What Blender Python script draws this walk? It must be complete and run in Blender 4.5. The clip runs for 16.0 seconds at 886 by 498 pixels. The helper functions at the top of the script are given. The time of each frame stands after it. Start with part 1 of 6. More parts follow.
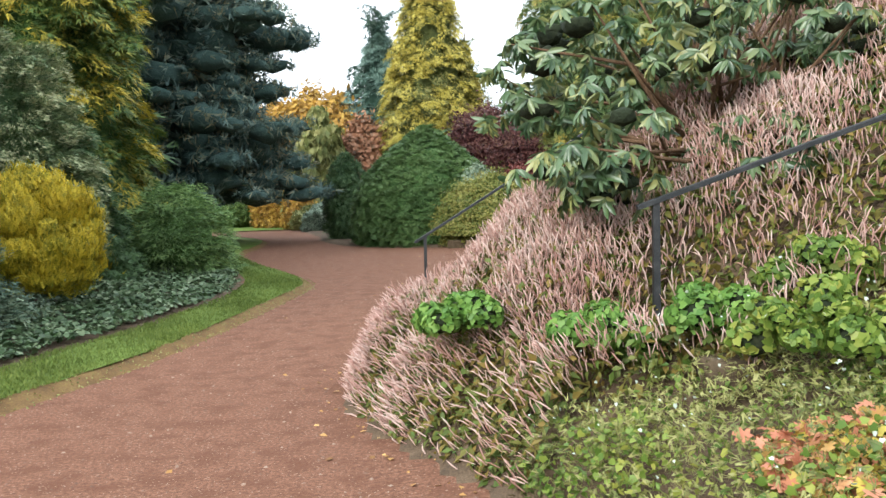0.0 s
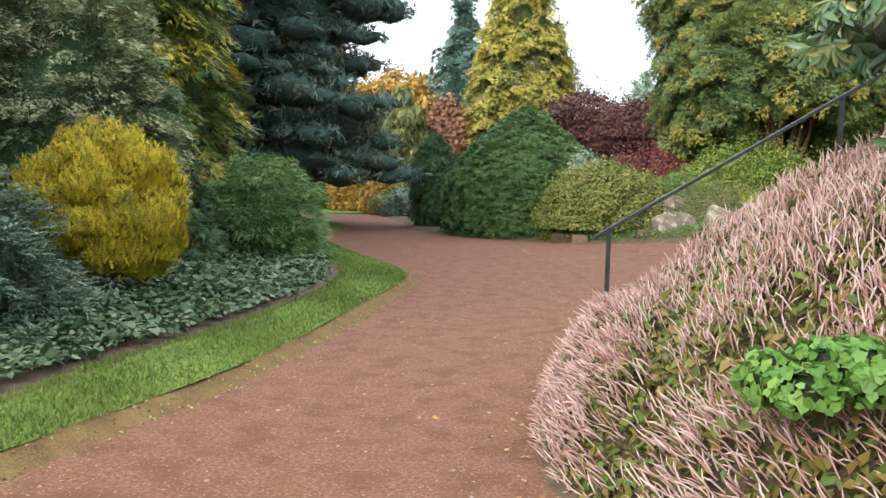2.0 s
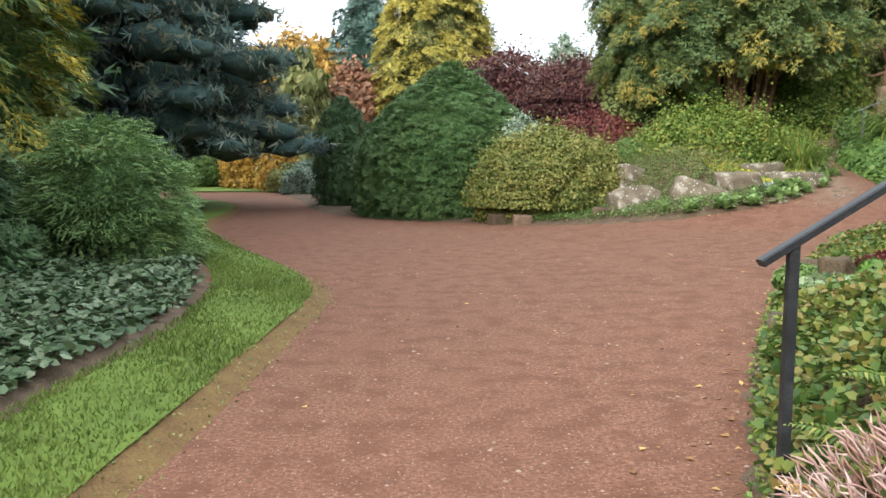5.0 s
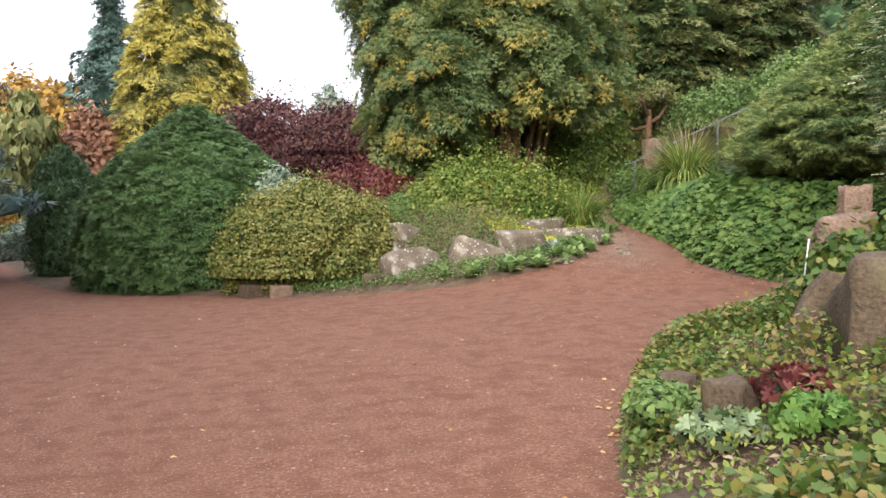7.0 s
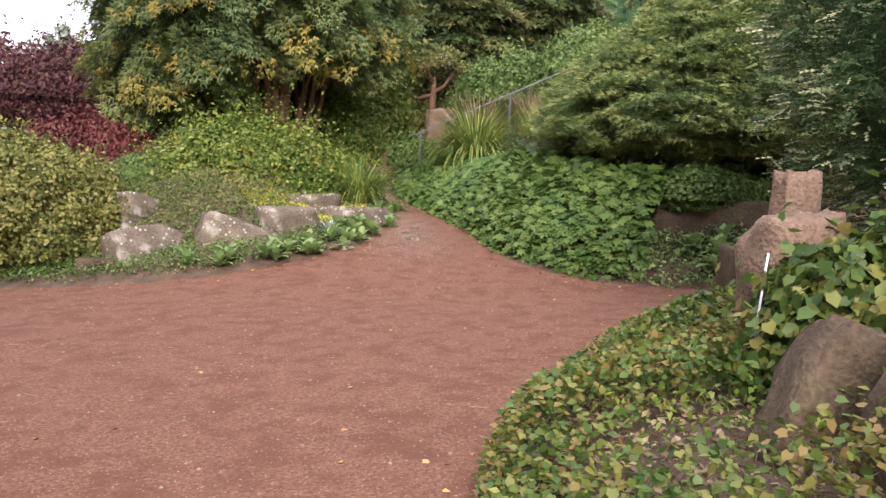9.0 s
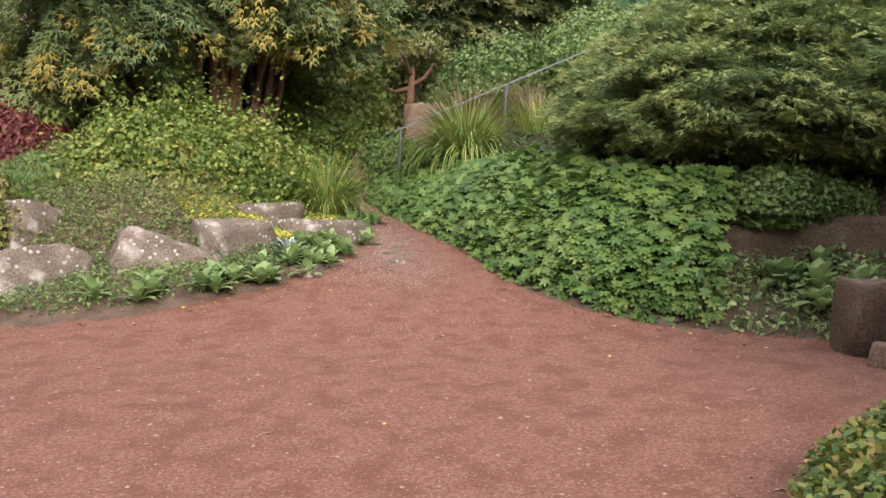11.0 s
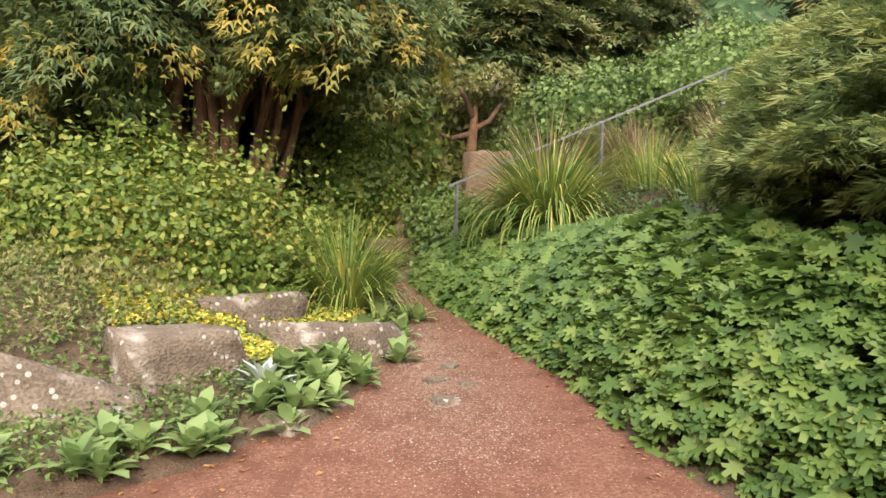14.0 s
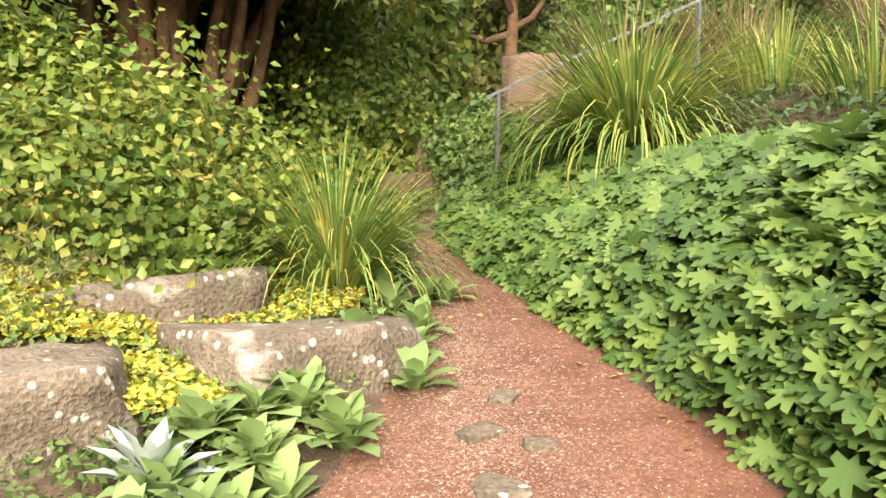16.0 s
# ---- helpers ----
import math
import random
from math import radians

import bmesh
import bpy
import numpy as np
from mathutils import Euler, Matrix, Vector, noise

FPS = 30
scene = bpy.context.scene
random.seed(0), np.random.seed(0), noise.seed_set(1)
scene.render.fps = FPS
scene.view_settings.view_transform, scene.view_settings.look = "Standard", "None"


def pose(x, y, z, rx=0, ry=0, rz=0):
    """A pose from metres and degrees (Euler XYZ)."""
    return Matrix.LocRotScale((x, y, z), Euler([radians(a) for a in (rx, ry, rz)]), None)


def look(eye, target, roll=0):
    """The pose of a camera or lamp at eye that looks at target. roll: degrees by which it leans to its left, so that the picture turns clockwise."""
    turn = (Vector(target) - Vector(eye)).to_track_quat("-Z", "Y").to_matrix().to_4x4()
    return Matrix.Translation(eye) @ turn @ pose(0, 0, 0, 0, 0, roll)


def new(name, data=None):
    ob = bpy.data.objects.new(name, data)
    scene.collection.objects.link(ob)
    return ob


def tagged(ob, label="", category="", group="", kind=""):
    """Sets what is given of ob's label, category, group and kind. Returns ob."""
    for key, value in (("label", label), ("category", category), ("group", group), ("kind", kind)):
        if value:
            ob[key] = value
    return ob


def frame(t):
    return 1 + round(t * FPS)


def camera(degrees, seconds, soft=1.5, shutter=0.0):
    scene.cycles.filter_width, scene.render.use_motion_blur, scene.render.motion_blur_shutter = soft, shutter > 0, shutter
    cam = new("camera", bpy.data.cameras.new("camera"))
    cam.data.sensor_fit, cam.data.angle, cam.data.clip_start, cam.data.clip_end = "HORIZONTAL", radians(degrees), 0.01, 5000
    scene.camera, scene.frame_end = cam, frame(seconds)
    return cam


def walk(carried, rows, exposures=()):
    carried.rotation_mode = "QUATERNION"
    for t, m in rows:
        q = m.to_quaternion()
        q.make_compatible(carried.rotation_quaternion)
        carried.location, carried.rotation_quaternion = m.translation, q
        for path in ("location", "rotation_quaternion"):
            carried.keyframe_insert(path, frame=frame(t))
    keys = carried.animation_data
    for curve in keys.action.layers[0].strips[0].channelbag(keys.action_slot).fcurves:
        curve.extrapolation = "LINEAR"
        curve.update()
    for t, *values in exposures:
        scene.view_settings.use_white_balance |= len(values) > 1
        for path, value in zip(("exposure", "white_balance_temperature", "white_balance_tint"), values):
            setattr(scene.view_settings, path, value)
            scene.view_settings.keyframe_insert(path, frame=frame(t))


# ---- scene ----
cam = camera(55.7, 16.0)

PATH = [
    (0, (0.556, -0.342, 1.587), (0.572, 1.654, 1.464), -1.4),
    (0.5, (0.318, 0.266, 1.595), (0.25, 2.263, 1.504), -0.6),
    (1, (0.03, 0.825, 1.559), (-0.052, 2.821, 1.462), 0.4),
    (1.5, (-0.2, 1.387, 1.501), (-0.289, 3.381, 1.38), 1.2),
    (2, (-0.466, 1.97, 1.475), (-0.602, 3.96, 1.329), 1.3),
    (2.5, (-0.648, 2.614, 1.492), (-0.765, 4.605, 1.35), -0.0),
    (3, (-0.721, 3.276, 1.498), (-0.817, 5.269, 1.363), -0.4),
    (3.2, (-0.784, 3.529, 1.462), (-0.876, 5.522, 1.321), -0.5),
    (5.3, (-0.921, 6.585, 1.43), (-0.774, 8.569, 1.223), 0.5),
    (5.5, (-0.874, 6.844, 1.471), (-0.677, 8.824, 1.267), 0.5),
    (6, (-0.811, 7.519, 1.485), (-0.388, 9.468, 1.326), 0.7),
    (6.5, (-0.496, 8.168, 1.546), (0.086, 10.078, 1.431), -0.2),
    (7, (-0.295, 8.861, 1.578), (0.323, 10.761, 1.497), -0.4),
    (7.5, (-0.097, 9.52, 1.601), (0.632, 11.38, 1.511), 0.9),
    (8, (0.18, 10.199, 1.638), (1.066, 11.989, 1.544), 2.8),
    (8.5, (0.439, 10.897, 1.65), (1.495, 12.593, 1.55), 2.9),
    (9, (0.792, 11.541, 1.618), (1.91, 13.193, 1.479), 2.0),
    (9.2, (0.899, 11.791, 1.656), (2.02, 13.441, 1.508), 1.6),
    (11.3, (2.44, 14.612, 1.633), (3.643, 16.206, 1.528), 2.5),
    (11.5, (2.625, 14.848, 1.717), (3.833, 16.44, 1.64), 2.7),
    (12, (2.999, 15.431, 1.735), (4.242, 16.998, 1.722), 2.9),
    (12.5, (3.416, 15.922, 1.777), (4.733, 17.427, 1.776), 2.7),
    (13, (3.853, 16.491, 1.848), (5.112, 18.045, 1.843), 2.3),
    (13.5, (4.188, 17.159, 1.881), (5.347, 18.788, 1.885), 2.4),
    (14, (4.596, 17.795, 1.876), (5.66, 19.489, 1.895), 2.2),
    (14.5, (4.918, 18.479, 1.892), (5.923, 20.208, 1.869), 1.2),
    (15, (5.346, 19.08, 1.912), (6.422, 20.763, 1.811), 0.3),
    (15.5, (5.808, 19.711, 1.955), (6.874, 21.398, 1.817), 0.6),
    (16, (6.158, 20.406, 1.998), (7.159, 22.131, 1.843), 0.6),
]
walk(cam, [(t, look(eye, target, roll)) for t, eye, target, roll in PATH],
     [(0, 1.2, 6050, 5), (6, 1.2, 6100, 8), (8, 1.17, 6300, 24), (12.5, 1.24, 6200, 24), (13.5, 1.35, 6600, 23), (14.5, 1.55, 6900, 18), (16, 1.95, 7150, 16)])

# ---- light ----
world = bpy.data.worlds.new("sky")
scene.world = world
world.use_nodes = True
wn, wl = world.node_tree.nodes, world.node_tree.links
wn.clear()
w_out = wn.new("ShaderNodeOutputWorld")
w_bg = wn.new("ShaderNodeBackground")
w_sky = wn.new("ShaderNodeTexSky")
w_sky.sky_type = "NISHITA"
w_sky.sun_disc = False
w_sky.sun_elevation, w_sky.sun_rotation = radians(26.8), radians(213)
w_co = wn.new("ShaderNodeTexCoord")
w_map = wn.new("ShaderNodeMapping")
w_map.inputs["Scale"].default_value = (1.6, 1.6, 4.5)
w_no = wn.new("ShaderNodeTexNoise")
w_no.inputs["Scale"].default_value, w_no.inputs["Detail"].default_value = 2.2, 7
w_ramp = wn.new("ShaderNodeValToRGB")
w_ramp.color_ramp.elements[0].position, w_ramp.color_ramp.elements[0].color = 0.32, (6.3, 6.7, 7.3, 1)
w_ramp.color_ramp.elements[1].position, w_ramp.color_ramp.elements[1].color = 0.62, (9.6, 9.8, 10.0, 1)
w_cov = wn.new("ShaderNodeValToRGB")
w_cov.color_ramp.elements[0].position, w_cov.color_ramp.elements[0].color = 0.28, (0.72, 0.72, 0.72, 1)
w_cov.color_ramp.elements[1].position, w_cov.color_ramp.elements[1].color = 0.5, (1, 1, 1, 1)
w_mix = wn.new("ShaderNodeMixRGB")
wl.new(w_co.outputs["Generated"], w_map.inputs["Vector"])
wl.new(w_map.outputs["Vector"], w_no.inputs["Vector"])
wl.new(w_no.outputs["Fac"], w_ramp.inputs["Fac"])
wl.new(w_no.outputs["Fac"], w_cov.inputs["Fac"])
wl.new(w_cov.outputs["Color"], w_mix.inputs["Fac"])
wl.new(w_sky.outputs["Color"], w_mix.inputs["Color1"])
wl.new(w_ramp.outputs["Color"], w_mix.inputs["Color2"])
# an overcast sky is brightest overhead
w_sep = wn.new("ShaderNodeSeparateXYZ")
w_up = wn.new("ShaderNodeMapRange")
w_up.inputs["From Min"].default_value, w_up.inputs["From Max"].default_value = 0.0, 0.7
w_up.inputs["To Min"].default_value, w_up.inputs["To Max"].default_value = 0.5, 1.0
w_mul = wn.new("ShaderNodeMixRGB")
w_mul.blend_type = "MULTIPLY"
w_mul.inputs["Fac"].default_value = 1.0
wl.new(w_co.outputs["Generated"], w_sep.inputs["Vector"])
wl.new(w_sep.outputs["Z"], w_up.inputs["Value"])
wl.new(w_mix.outputs["Color"], w_mul.inputs["Color1"])
wl.new(w_up.outputs["Result"], w_mul.inputs["Color2"])
wl.new(w_mul.outputs["Color"], w_bg.inputs["Color"])
w_bg.inputs["Strength"].default_value = 0.15
wl.new(w_bg.outputs["Background"], w_out.inputs["Surface"])

sun = new("sun", bpy.data.lights.new("sun", "SUN"))
sun.data.energy, sun.data.angle, sun.data.color = 2.3, radians(22), (1.0, 0.93, 0.82)
sun.matrix_world = look((0, 0, 40), (29, 45, 13))

# ---- materials ----
def mat_base(name):
    m = bpy.data.materials.new(name)
    m.use_nodes = True
    n, l = m.node_tree.nodes, m.node_tree.links
    return m, n, l, n["Principled BSDF"]


def ramp(n, stops):
    r = n.new("ShaderNodeValToRGB")
    e = r.color_ramp.elements
    while len(e) < len(stops):
        e.new(0.5)
    for k, (p, c) in enumerate(stops):
        e[k].position, e[k].color = p, (*c, 1)
    return r


CORE_OF = {}


def leaf_mat(name, cols, rough=0.5, trans=0.22, patch=1.2, sheen=0.3):
    """Leaves: each one a shade of its own, plus a slow drift over the plant."""
    m, n, l, b = mat_base(name)
    geo = n.new("ShaderNodeNewGeometry")
    k = len(cols)
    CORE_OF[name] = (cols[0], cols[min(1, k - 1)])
    r = ramp(n, [((i + 0.5) / k, c) for i, c in enumerate(cols)])
    co = n.new("ShaderNodeTexCoord")
    no = n.new("ShaderNodeTexNoise")
    no.inputs["Scale"].default_value, no.inputs["Detail"].default_value = patch, 3
    add = n.new("ShaderNodeMath")
    add.operation = "MULTIPLY_ADD"
    add.inputs[1].default_value = 1.1
    sub = n.new("ShaderNodeMath")
    sub.operation = "MULTIPLY_ADD"
    sub.inputs[1].default_value, sub.inputs[2].default_value = 0.75, -0.42
    l.new(co.outputs["Object"], no.inputs["Vector"])
    l.new(geo.outputs["Random Per Island"], sub.inputs[0])
    l.new(no.outputs["Fac"], add.inputs[0])
    l.new(sub.outputs[0], add.inputs[2])
    l.new(add.outputs[0], r.inputs["Fac"])
    l.new(r.outputs["Color"], b.inputs["Base Color"])
    b.inputs["Roughness"].default_value = rough
    b.inputs["Specular IOR Level"].default_value = sheen
    t = n.new("ShaderNodeBsdfTranslucent")
    l.new(r.outputs["Color"], t.inputs["Color"])
    mx = n.new("ShaderNodeMixShader")
    mx.inputs["Fac"].default_value = trans
    l.new(b.outputs["BSDF"], mx.inputs[1])
    l.new(t.outputs["BSDF"], mx.inputs[2])
    l.new(mx.outputs["Shader"], n["Material Output"].inputs["Surface"])
    return m


def rough_mat(name, cols, scale=6.0, fine=60.0, bump=0.4, rough=0.9, dist=0.02, speck=None, coarse=None):
    """Earth, stone, bark: stains at one scale, grain at another, relief from both."""
    m, n, l, b = mat_base(name)
    co = n.new("ShaderNodeTexCoord")
    n1 = n.new("ShaderNodeTexNoise")
    n1.inputs["Scale"].default_value, n1.inputs["Detail"].default_value = scale, 6
    n2 = n.new("ShaderNodeTexNoise")
    n2.inputs["Scale"].default_value, n2.inputs["Detail"].default_value = fine, 4
    for q in (n1, n2):
        l.new(co.outputs["Object"], q.inputs["Vector"])
    k = len(cols)
    r = ramp(n, [(0.3 + 0.4 * i / max(k - 1, 1), c) for i, c in enumerate(cols)])
    mixf = n.new("ShaderNodeMath")
    mixf.operation = "MULTIPLY_ADD"
    mixf.inputs[1].default_value = 0.5
    hf = n.new("ShaderNodeMath")
    hf.operation = "MULTIPLY"
    hf.inputs[1].default_value = 0.5
    l.new(n1.outputs["Fac"], hf.inputs[0])
    l.new(n2.outputs["Fac"], mixf.inputs[0])
    l.new(hf.outputs[0], mixf.inputs[2])
    l.new(mixf.outputs[0], r.inputs["Fac"])
    col = r.outputs["Color"]
    if coarse:
        n3 = n.new("ShaderNodeTexNoise")
        n3.inputs["Scale"].default_value, n3.inputs["Detail"].default_value = coarse[0], 5
        l.new(co.outputs["Object"], n3.inputs["Vector"])
        r3 = ramp(n, [(coarse[1], (0, 0, 0)), (coarse[1] + 0.16, (0.75, 0.75, 0.75))])
        l.new(n3.outputs["Fac"], r3.inputs["Fac"])
        mm = n.new("ShaderNodeMixRGB")
        l.new(r3.outputs["Color"], mm.inputs["Fac"])
        l.new(col, mm.inputs["Color1"])
        mm.inputs["Color2"].default_value = (*coarse[2], 1)
        col = mm.outputs["Color"]
    if speck:
        v = n.new("ShaderNodeTexVoronoi")
        v.inputs["Scale"].default_value = speck[0]
        l.new(co.outputs["Object"], v.inputs["Vector"])
        r4 = ramp(n, [(speck[1], (1, 1, 1)), (speck[1] + 0.08, (0, 0, 0))])
        l.new(v.outputs["Distance"], r4.inputs["Fac"])
        wh = n.new("ShaderNodeTexWhiteNoise")
        l.new(v.outputs["Position"], wh.inputs["Vector"])
        gt = n.new("ShaderNodeMath")
        gt.operation = "LESS_THAN"
        gt.inputs[1].default_value = speck[3]
        l.new(wh.outputs["Value"], gt.inputs[0])
        mu = n.new("ShaderNodeMath")
        mu.operation = "MULTIPLY"
        l.new(gt.outputs[0], mu.inputs[0])
        l.new(r4.outputs["Color"], mu.inputs[1])
        mm = n.new("ShaderNodeMixRGB")
        l.new(mu.outputs[0], mm.inputs["Fac"])
        l.new(col, mm.inputs["Color1"])
        mm.inputs["Color2"].default_value = (*speck[2], 1)
        col = mm.outputs["Color"]
    l.new(col, b.inputs["Base Color"])
    b.inputs["Roughness"].default_value = rough
    b.inputs["Specular IOR Level"].default_value = 0.25
    bp = n.new("ShaderNodeBump")
    bp.inputs["Strength"].default_value, bp.inputs["Distance"].default_value = bump, dist
    l.new(mixf.outputs[0], bp.inputs["Height"])
    l.new(bp.outputs["Normal"], b.inputs["Normal"])
    return m


M_PATH = rough_mat("red_gravel", [(0.055, 0.024, 0.014), (0.155, 0.07, 0.042), (0.285, 0.155, 0.1)], 38, 150, 0.6, 0.95, 0.012,
                   speck=(70, 0.3, (0.3, 0.2, 0.145), 0.1), coarse=(4.0, 0.47, (0.11, 0.045, 0.025)))
M_SOIL = rough_mat("garden_soil", [(0.045, 0.03, 0.02), (0.10, 0.068, 0.043), (0.18, 0.125, 0.08)], 5, 70, 0.8, 0.95, 0.03)
M_EDGE = rough_mat("mossy_soil_edge", [(0.075, 0.045, 0.02), (0.15, 0.088, 0.035), (0.19, 0.14, 0.045)], 5, 60, 0.8, 0.95, 0.03)
M_TURF = rough_mat("lawn_turf", [(0.065, 0.095, 0.016), (0.105, 0.155, 0.025), (0.15, 0.2, 0.04)], 1.5, 70, 0.5, 0.9, 0.02)
M_STONE = rough_mat("lichened_sandstone", [(0.055, 0.043, 0.03), (0.15, 0.118, 0.082), (0.27, 0.22, 0.16)], 3.5, 45, 1.0, 0.9, 0.05,
                    coarse=(4.2, 0.56, (0.46, 0.42, 0.35)), speck=(16, 0.30, (0.36, 0.35, 0.30), 0.22))
M_STONE_RED = rough_mat("red_sandstone", [(0.085, 0.055, 0.038), (0.19, 0.125, 0.085), (0.29, 0.21, 0.15)], 4, 45, 1.0, 0.9, 0.04,
                        coarse=(3.0, 0.62, (0.46, 0.43, 0.38)))
M_STONE_DARK = rough_mat("damp_brown_stone", [(0.035, 0.024, 0.014), (0.085, 0.06, 0.036), (0.15, 0.11, 0.07)], 3, 40, 0.9, 0.85, 0.03,
                         coarse=(3.2, 0.62, (0.13, 0.14, 0.05)))
M_BARK = rough_mat("brown_bark", [(0.05, 0.03, 0.018), (0.12, 0.07, 0.04), (0.19, 0.12, 0.075)], 9, 60, 0.9, 0.95, 0.03)
M_BARK_RED = rough_mat("fibrous_red_bark", [(0.06, 0.033, 0.018), (0.145, 0.078, 0.042), (0.23, 0.14, 0.082)], 7, 70, 1.0, 0.95, 0.03)
# near-black green: paints the shade inside crowns onto their filling bodies
M_CORE = rough_mat("painted_inner_shade", [(0.008, 0.012, 0.006), (0.018, 0.025, 0.012), (0.03, 0.032, 0.018)], 5, 30, 1.0, 1.0, 0.05)
M_RAIL = rough_mat("black_painted_iron", [(0.012, 0.013, 0.014), (0.022, 0.023, 0.025), (0.05, 0.05, 0.052)], 14, 120, 0.15, 0.42, 0.003)
M_RAIL_GREY = rough_mat("weathered_iron", [(0.06, 0.062, 0.065), (0.13, 0.13, 0.135), (0.2, 0.2, 0.2)], 14, 120, 0.2, 0.5, 0.003)

M_PALEWOOD = rough_mat("bleached_wood", [(0.3, 0.28, 0.23), (0.48, 0.45, 0.38), (0.6, 0.57, 0.5)], 12, 80, 0.5, 0.85, 0.01)
M_TWIG = rough_mat("dry_twig", [(0.16, 0.1, 0.06), (0.32, 0.22, 0.14), (0.45, 0.34, 0.23)], 20, 90, 0.4, 0.9, 0.003)
M_GLOBE = rough_mat("milky_lamp_glass", [(0.5, 0.5, 0.48), (0.6, 0.6, 0.58), (0.68, 0.68, 0.66)], 8, 60, 0.05, 0.25, 0.002)
# ---- ground form ----
def sm(a, b, v):
    u = np.clip((v - a) / (b - a), 0, 1)
    return u * u * (3 - 2 * u)


def poly_in(poly, x, y):
    x, y = np.asarray(x, float), np.asarray(y, float)
    inside = np.zeros(x.shape, bool)
    for (x0, y0), (x1, y1) in zip(poly, poly[1:] + poly[:1]):
        c = (y0 > y) != (y1 > y)
        with np.errstate(divide="ignore", invalid="ignore"):
            xi = (x1 - x0) * (y - y0) / (y1 - y0 + 1e-12) + x0
        inside ^= c & (x < xi)
    return inside


def line_dist(line, x, y):
    x, y = np.asarray(x, float), np.asarray(y, float)
    best = np.full(x.shape, 1e9)
    for (x0, y0), (x1, y1) in zip(line, line[1:]):
        dx, dy = x1 - x0, y1 - y0
        u = np.clip(((x - x0) * dx + (y - y0) * dy) / (dx * dx + dy * dy), 0, 1)
        best = np.minimum(best, np.hypot(x - x0 - u * dx, y - y0 - u * dy))
    return best


def smooth_line(pts, per=6):
    """A rounded line through the points."""
    p = [pts[0]] + list(pts) + [pts[-1]]
    out = []
    for a, b, c, d in zip(p, p[1:], p[2:], p[3:]):
        for k in range(per):
            t = k / per
            out.append(tuple(0.5 * (2 * b[i] + (c[i] - a[i]) * t + (2 * a[i] - 5 * b[i] + 4 * c[i] - d[i]) * t * t
                                    + (3 * b[i] - a[i] - 3 * c[i] + d[i]) * t ** 3) for i in (0, 1)))
    return out + [tuple(pts[-1])]


# the bank on the side of the handrails
BANK_EDGE = smooth_line([(1.6, -7), (1.45, 1.5), (1.1, 3.4), (0.6, 4.4), (0.05, 5.5), (-0.2, 6.6), (-0.12, 7.6), (0.15, 8.8), (0.6, 9.7),
                         (1.05, 10.8), (1.45, 11.7), (2.15, 13.1), (3.15, 14.7), (4.2, 15.5), (5.5, 16.2), (6.5, 16.4), (7.2, 15.9), (8.0, 14.6), (9.2, 13), (12, 11)], 4)
BANK = BANK_EDGE + [(30, 8), (60, -7)]
# the rock garden with the clipped dome
GARDEN_EDGE = smooth_line([(-6.5, 60), (-6.6, 45.5), (-5.8, 41), (-4.5, 36), (-4.1, 33.2), (-3.4, 30.5), (-2.5, 28.4), (-1.2, 26.9), (0.2, 26.2), (1.6, 24.4), (3.05, 23.5),
                           (4.6, 22.85), (5.8, 22.75), (6.7, 23.1), (7.4, 23.45), (8.2, 24.4), (8.9, 25.5), (9.45, 26.4), (9.9, 27.4)], 4)
GARDEN = GARDEN_EDGE + [(11, 28), (60, 40), (60, 200), (-6.5, 200)]
# the slope with the cranesbill and the spruce
SLOPE_EDGE = smooth_line([(10.2, 27.6), (9.75, 26.2), (9.25, 23.9), (8.9, 22.6), (8.5, 21.5), (8.42, 20.3), (8.65, 19.3), (9.3, 18.5), (9.8, 17.7), (10.6, 16.4), (12.5, 14), (15, 12)], 4)
SLOPE = SLOPE_EDGE + [(60, 10), (60, 40), (11, 28)]
LAWN_OUT = smooth_line([(-3.9, -4), (-3.5, 2.5), (-3.12, 5), (-2.72, 6.7), (-2.4, 7.9), (-2.17, 9.7), (-2.0, 11.7), (-1.85, 13.5), (-1.78, 14.7), (-1.95, 15.7),
                        (-2.35, 16.9), (-2.95, 18.3), (-3.5, 19.5), (-4.3, 21.7), (-4.95, 23.5), (-5.35, 25.6), (-5.6, 29), (-6.3, 33), (-8.2, 36.5), (-13, 38), (-24, 39)], 5)
LAWN_IN = smooth_line([(-4.7, -4), (-4.3, 2.5), (-3.95, 5), (-3.63, 7.2), (-3.5, 8.4), (-3.25, 9.5), (-3.03, 11.3), (-2.9, 13.1), (-2.93, 14.2), (-3.1, 15.6),
                       (-3.5, 17.2), (-3.95, 18.4), (-4.6, 19.5), (-5.4, 21), (-6.5, 23), (-7.6, 26), (-8.6, 29), (-10, 31.5), (-12, 33.5), (-16, 35), (-24, 35.5)], 5)
BED = LAWN_IN + [(-60, 36), (-60, -4)]


def base_h(x, y):
    x, y = np.asarray(x, float), np.asarray(y, float)
    s = np.minimum(0.6 * x + 0.8 * y, 34)
    return 0.05 * np.clip(x, 0, 14) + 0.13 * np.clip(s - 20, 0, None) * sm(1.5, 6, x)


